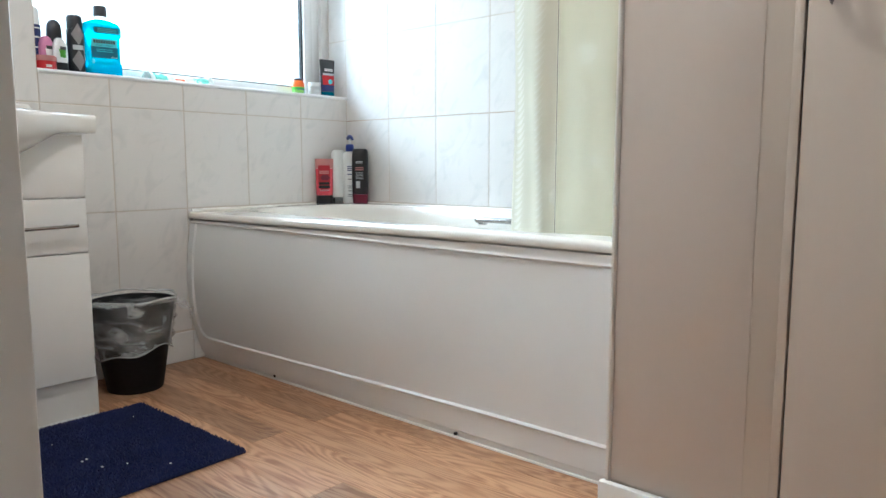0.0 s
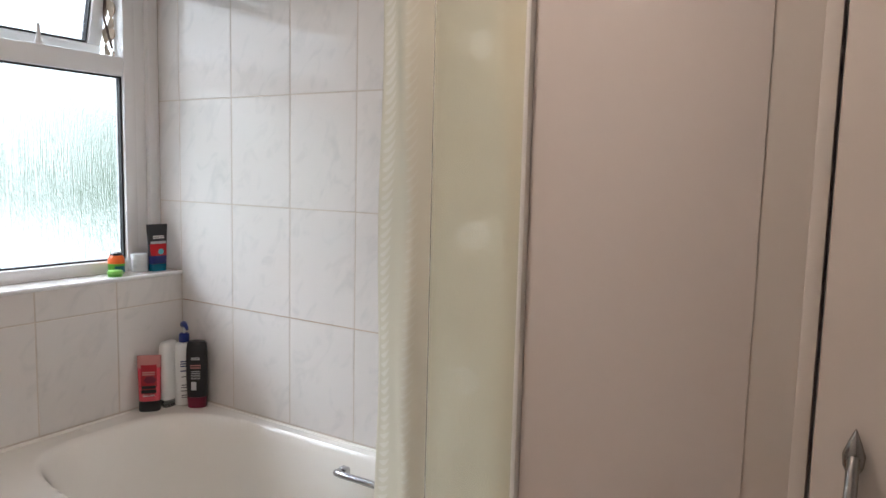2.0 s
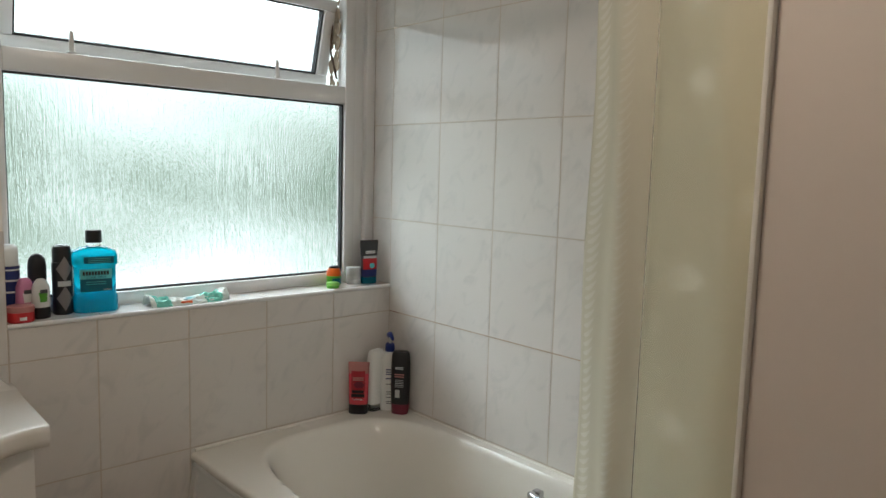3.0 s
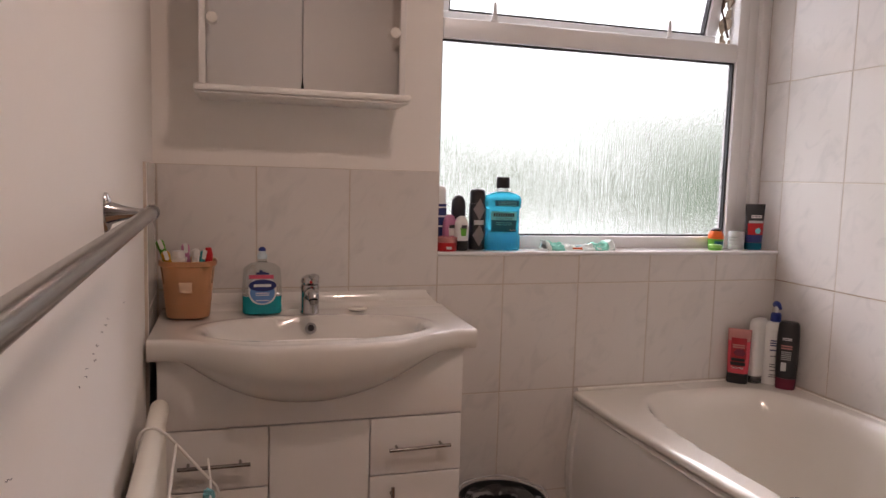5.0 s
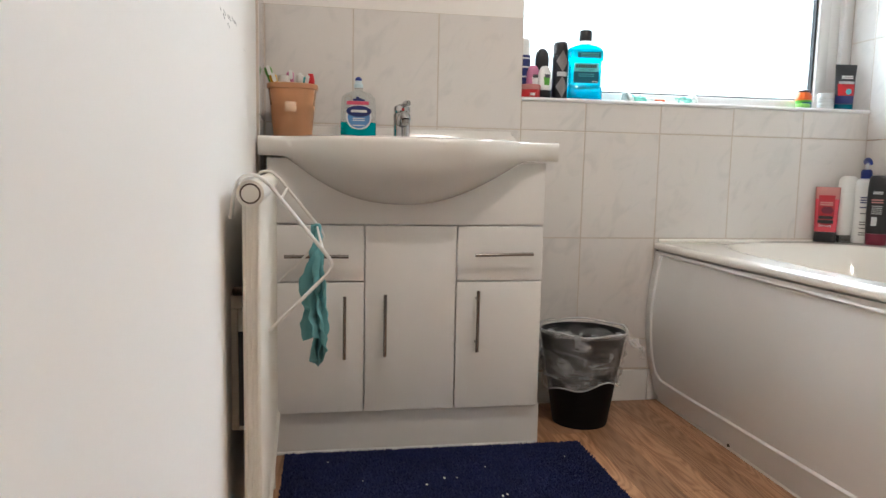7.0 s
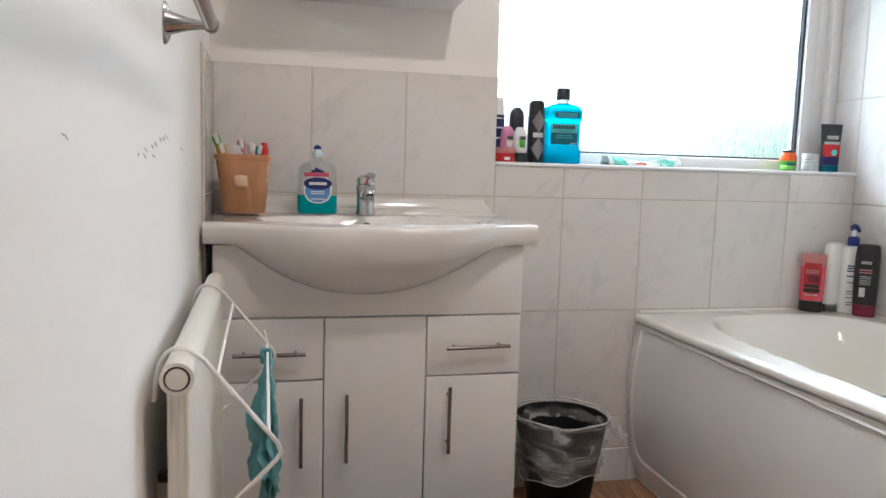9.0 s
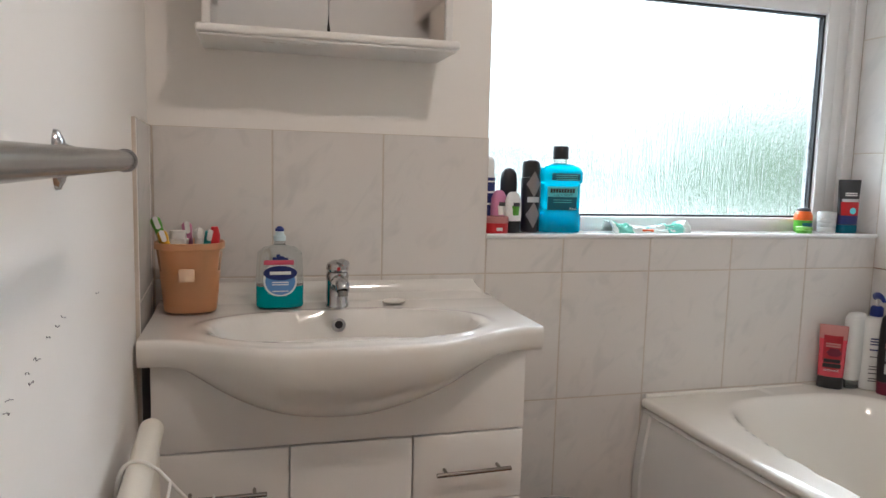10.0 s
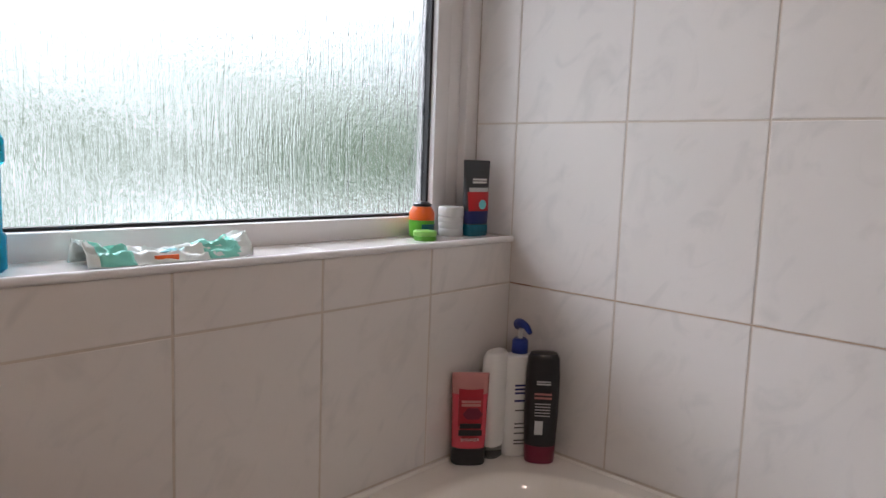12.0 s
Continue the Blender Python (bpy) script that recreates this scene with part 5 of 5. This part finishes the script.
lb = oval("label", WHITE_P, hs, 0.0302, 0, 0.062, 0.035, 0.036, "oval white and blue label", 2.3)
oval("label_field", plastic("mid blue label", (0.10, 0.26, 0.55)), lb, 0.0309, 0, 0.058, 0.031, 0.029)
oval("name_shape", NAVY_P, lb, 0.0317, 0, 0.076, 0.035, 0.0155)
part("name_stroke", box(0.0319, -0.022, 0.0725, 0.0324, 0.022, 0.0795, 0.0002), WHITE_P, lb)
for z in (0.055, 0.050, 0.036):
    part("label_line", box(0.0311, -0.017, z, 0.0316, 0.017, z + 0.0022), WHITE_P, lb)
part("ribbon", box(0.0304, -0.034, 0.0935, 0.0314, 0.028, 0.1035, 0.0003), plastic("pink ribbon", (0.6, 0.08, 0.14)), lb)
for y, h in ((-0.012, 0.006), (-0.004, 0.012), (0.004, 0.008), (0.012, 0.005)):
    part("skyline_print", box(0.0304, y - 0.004, 0.104, 0.0312, y + 0.004, 0.104 + h, 0.0003), NAVY_P, lb)

# scuffs on the towel wall
for k, (x, z, s) in enumerate(((0.90, 0.982, 0.010), (0.93, 0.979, 0.007), (0.965, 0.977, 0.006), (1.01, 0.969, 0.010), (1.04, 0.966, 0.004), (1.09, 0.960, 0.008), (1.10, 0.953, 0.008), (1.145, 0.955, 0.003), (0.70, 0.970, 0.008), (1.03, 0.955, 0.006), (1.41, 0.963, 0.008))):
    bm = bmesh.new()
    rr = random.Random(k)
    pts = [(x + s * (i - 2) * 0.5 + rr.uniform(-0.003, 0.003), towel_wall(x) + 0.0006, z + s * (i - 2) * 0.14 + rr.uniform(-0.0015, 0.0015)) for i in range(5)]
    tube(pts, 0.0004, 5, bm=bm)
    part("scuff", bm, GREYROSE, wall_south, "dark chipped scuff on the paint")

# ---- tiles and planks ----
tile_meshes = {}


def piece(name, w, h, t, mat, origin, across, up, parent, bevel=0.0012):
    """A bevelled tile w wide and h high on a shared mesh; across and up are unit vectors, the face looks along across x up."""
    key = (round(w, 4), round(h, 4), mat.name)
    if key not in tile_meshes:
        bm = box(-w / 2, -h / 2, 0, w / 2, h / 2, t)
        top = [e for e in bm.edges if all(v.co.z > t / 2 for v in e.verts)]
        bmesh.ops.bevel(bm, geom=top, offset=bevel, segments=1, affect="EDGES")
        me = bpy.data.meshes.new(name)
        bm.to_mesh(me)
        bm.free()
        me.materials.append(mat)
        tile_meshes[key] = me
    ob = new(name, tile_meshes[key])
    ob.parent = parent
    a, u = Vector(across), Vector(up)
    n = a.cross(u)
    m = Matrix((a, u, n)).transposed().to_4x4()
    m.translation = Vector(origin) + a * w / 2 + u * h / 2
    ob.matrix_basis = m
    return ob


J = 0.0028
rows = [0.0, 0.11, 0.209, 0.542, 0.878, 1.213, 1.549, 1.885, 2.22, CEIL]
# tiled wall: looks along -y, across is +x, up is +z gives -y
cols = [-0.255, -0.003, 0.2505, 0.504, 0.757, 1.0095, 1.262, 1.5145, 1.655]
for x0, x1 in zip(cols, cols[1:]):
    for z0, z1 in zip(rows[3:], rows[4:]):
        a0 = x0
        if x0 < -0.1:
            if z1 < SILL:
                continue
            a0, z0 = -0.111, max(z0, SILL)
        piece("tile", x1 - a0 - J, z1 - z0 - J, G - 0.0003, TILE, (a0 + J / 2, YT + G, z0 + J / 2), (1, 0, 0), (0, 0, 1), wall_tiled)
part("tile_bed", box(-0.1105, YT + 0.0012, 0.4, 1.6545, YT + G, CEIL - 0.001), GROUT, wall_tiled, smooth=False)
STAIN = material("rusty grout mould", (0.24, 0.10, 0.06), 0.9, 0, 0.5, 60, 200, 0.2)
OLD_GROUT = material("tea coloured grout", (0.50, 0.37, 0.27), 0.9, 0, 0.35, 30, 120, 0.2)
for x0, x1, z, m in ((0.0, 0.055, 0.878, STAIN), (0.056, 1.1, 0.878, OLD_GROUT)):
    part("grout_stain", box(x0, YT - 0.0002, z - 0.0009, x1, YT + 0.0018, z + 0.0009), m, wall_tiled, "rusty mould in the grout", smooth=False)
# window wall: looks along +x, across is +y, up is +z
part("tile_bed", box(-G, 0.0, 0.0, -0.0009, WY0 - 0.0005, 1.2125, bm=box(-G, WY0, 0.0, -0.0009, YT, SILL - 0.0095)), GROUT, wall_window, smooth=False)
ys = [0.006, 0.259, 0.513, WY0, 0.984, 1.236, 1.489, 1.7415, YT]
for y0, y1 in zip(ys, ys[1:]):
    for z0, z1 in zip(rows[1:6], rows[2:7]):
        if z0 > 1.2:
            continue
        if y0 >= WY0 - 0.001 and z0 >= 0.87:
            if z0 > 0.9:
                continue
            z1 = SILL - 0.008
        piece("tile", y1 - y0 - J, z1 - z0 - J, 0.0078, TILE, (-0.0078, y0 + J / 2, z0 + J / 2), (0, 1, 0), (0, 0, 1), wall_window)
    piece("skirting_tile", y1 - y0 - J, 0.104, 0.012, WHITE_P, (-0.0078, y0 + J / 2, 0.001), (0, 1, 0), (0, 0, 1), wall_window)
# towel wall strip
slope = Vector((1, 0.038, 0)).normalized()
bm = rings([[(0.0, towel_wall(0) - 0.002, z), (0.29, towel_wall(0.29) - 0.002, z), (0.29, towel_wall(0.29) + 0.0064, z), (0.0, towel_wall(0) + 0.0064, z)] for z in (0.5, 1.2125)])
part("tile_bed", bm, GROUT, wall_south, smooth=False)
for z0, z1 in zip(rows[2:5], rows[3:6]):
    for x0, x1 in ((0.0, 0.045), (0.045, 0.29)):
        piece("tile", x1 - x0 - J, z1 - z0 - J, 0.0078, TILE, (x1 - J / 2, towel_wall(x1), z0 + J / 2), -slope, (0, 0, 1), wall_south)
# sill tiles
for y0, y1 in zip([WY0, 0.999, 1.252, 1.505, 1.758], [0.999, 1.252, 1.505, 1.758, YT]):
    piece("tile", 0.117, y1 - y0 - J, 0.009, TILE, (-0.123, y0 + J / 2, SILL - 0.009), (1, 0, 0), (0, 1, 0), sill)
# floor strips run along x
rnd = random.Random(11)
y = -0.06
while y < 1.31:
    x = 0.0 - rnd.uniform(0, 0.8)
    w = min(0.098, 1.32 - y)
    while x < EAST:
        x2 = x + 0.9
        a0, a1 = max(x, 0.0), min(x2, EAST)
        if a1 - a0 > 0.02:
            piece("plank", a1 - a0 - 0.0006, w - 0.0008, 0.004, PLANK, (a0, y, -0.004), (1, 0, 0), (0, 1, 0), floor, 0.0003)
        x = x2
    y += 0.098
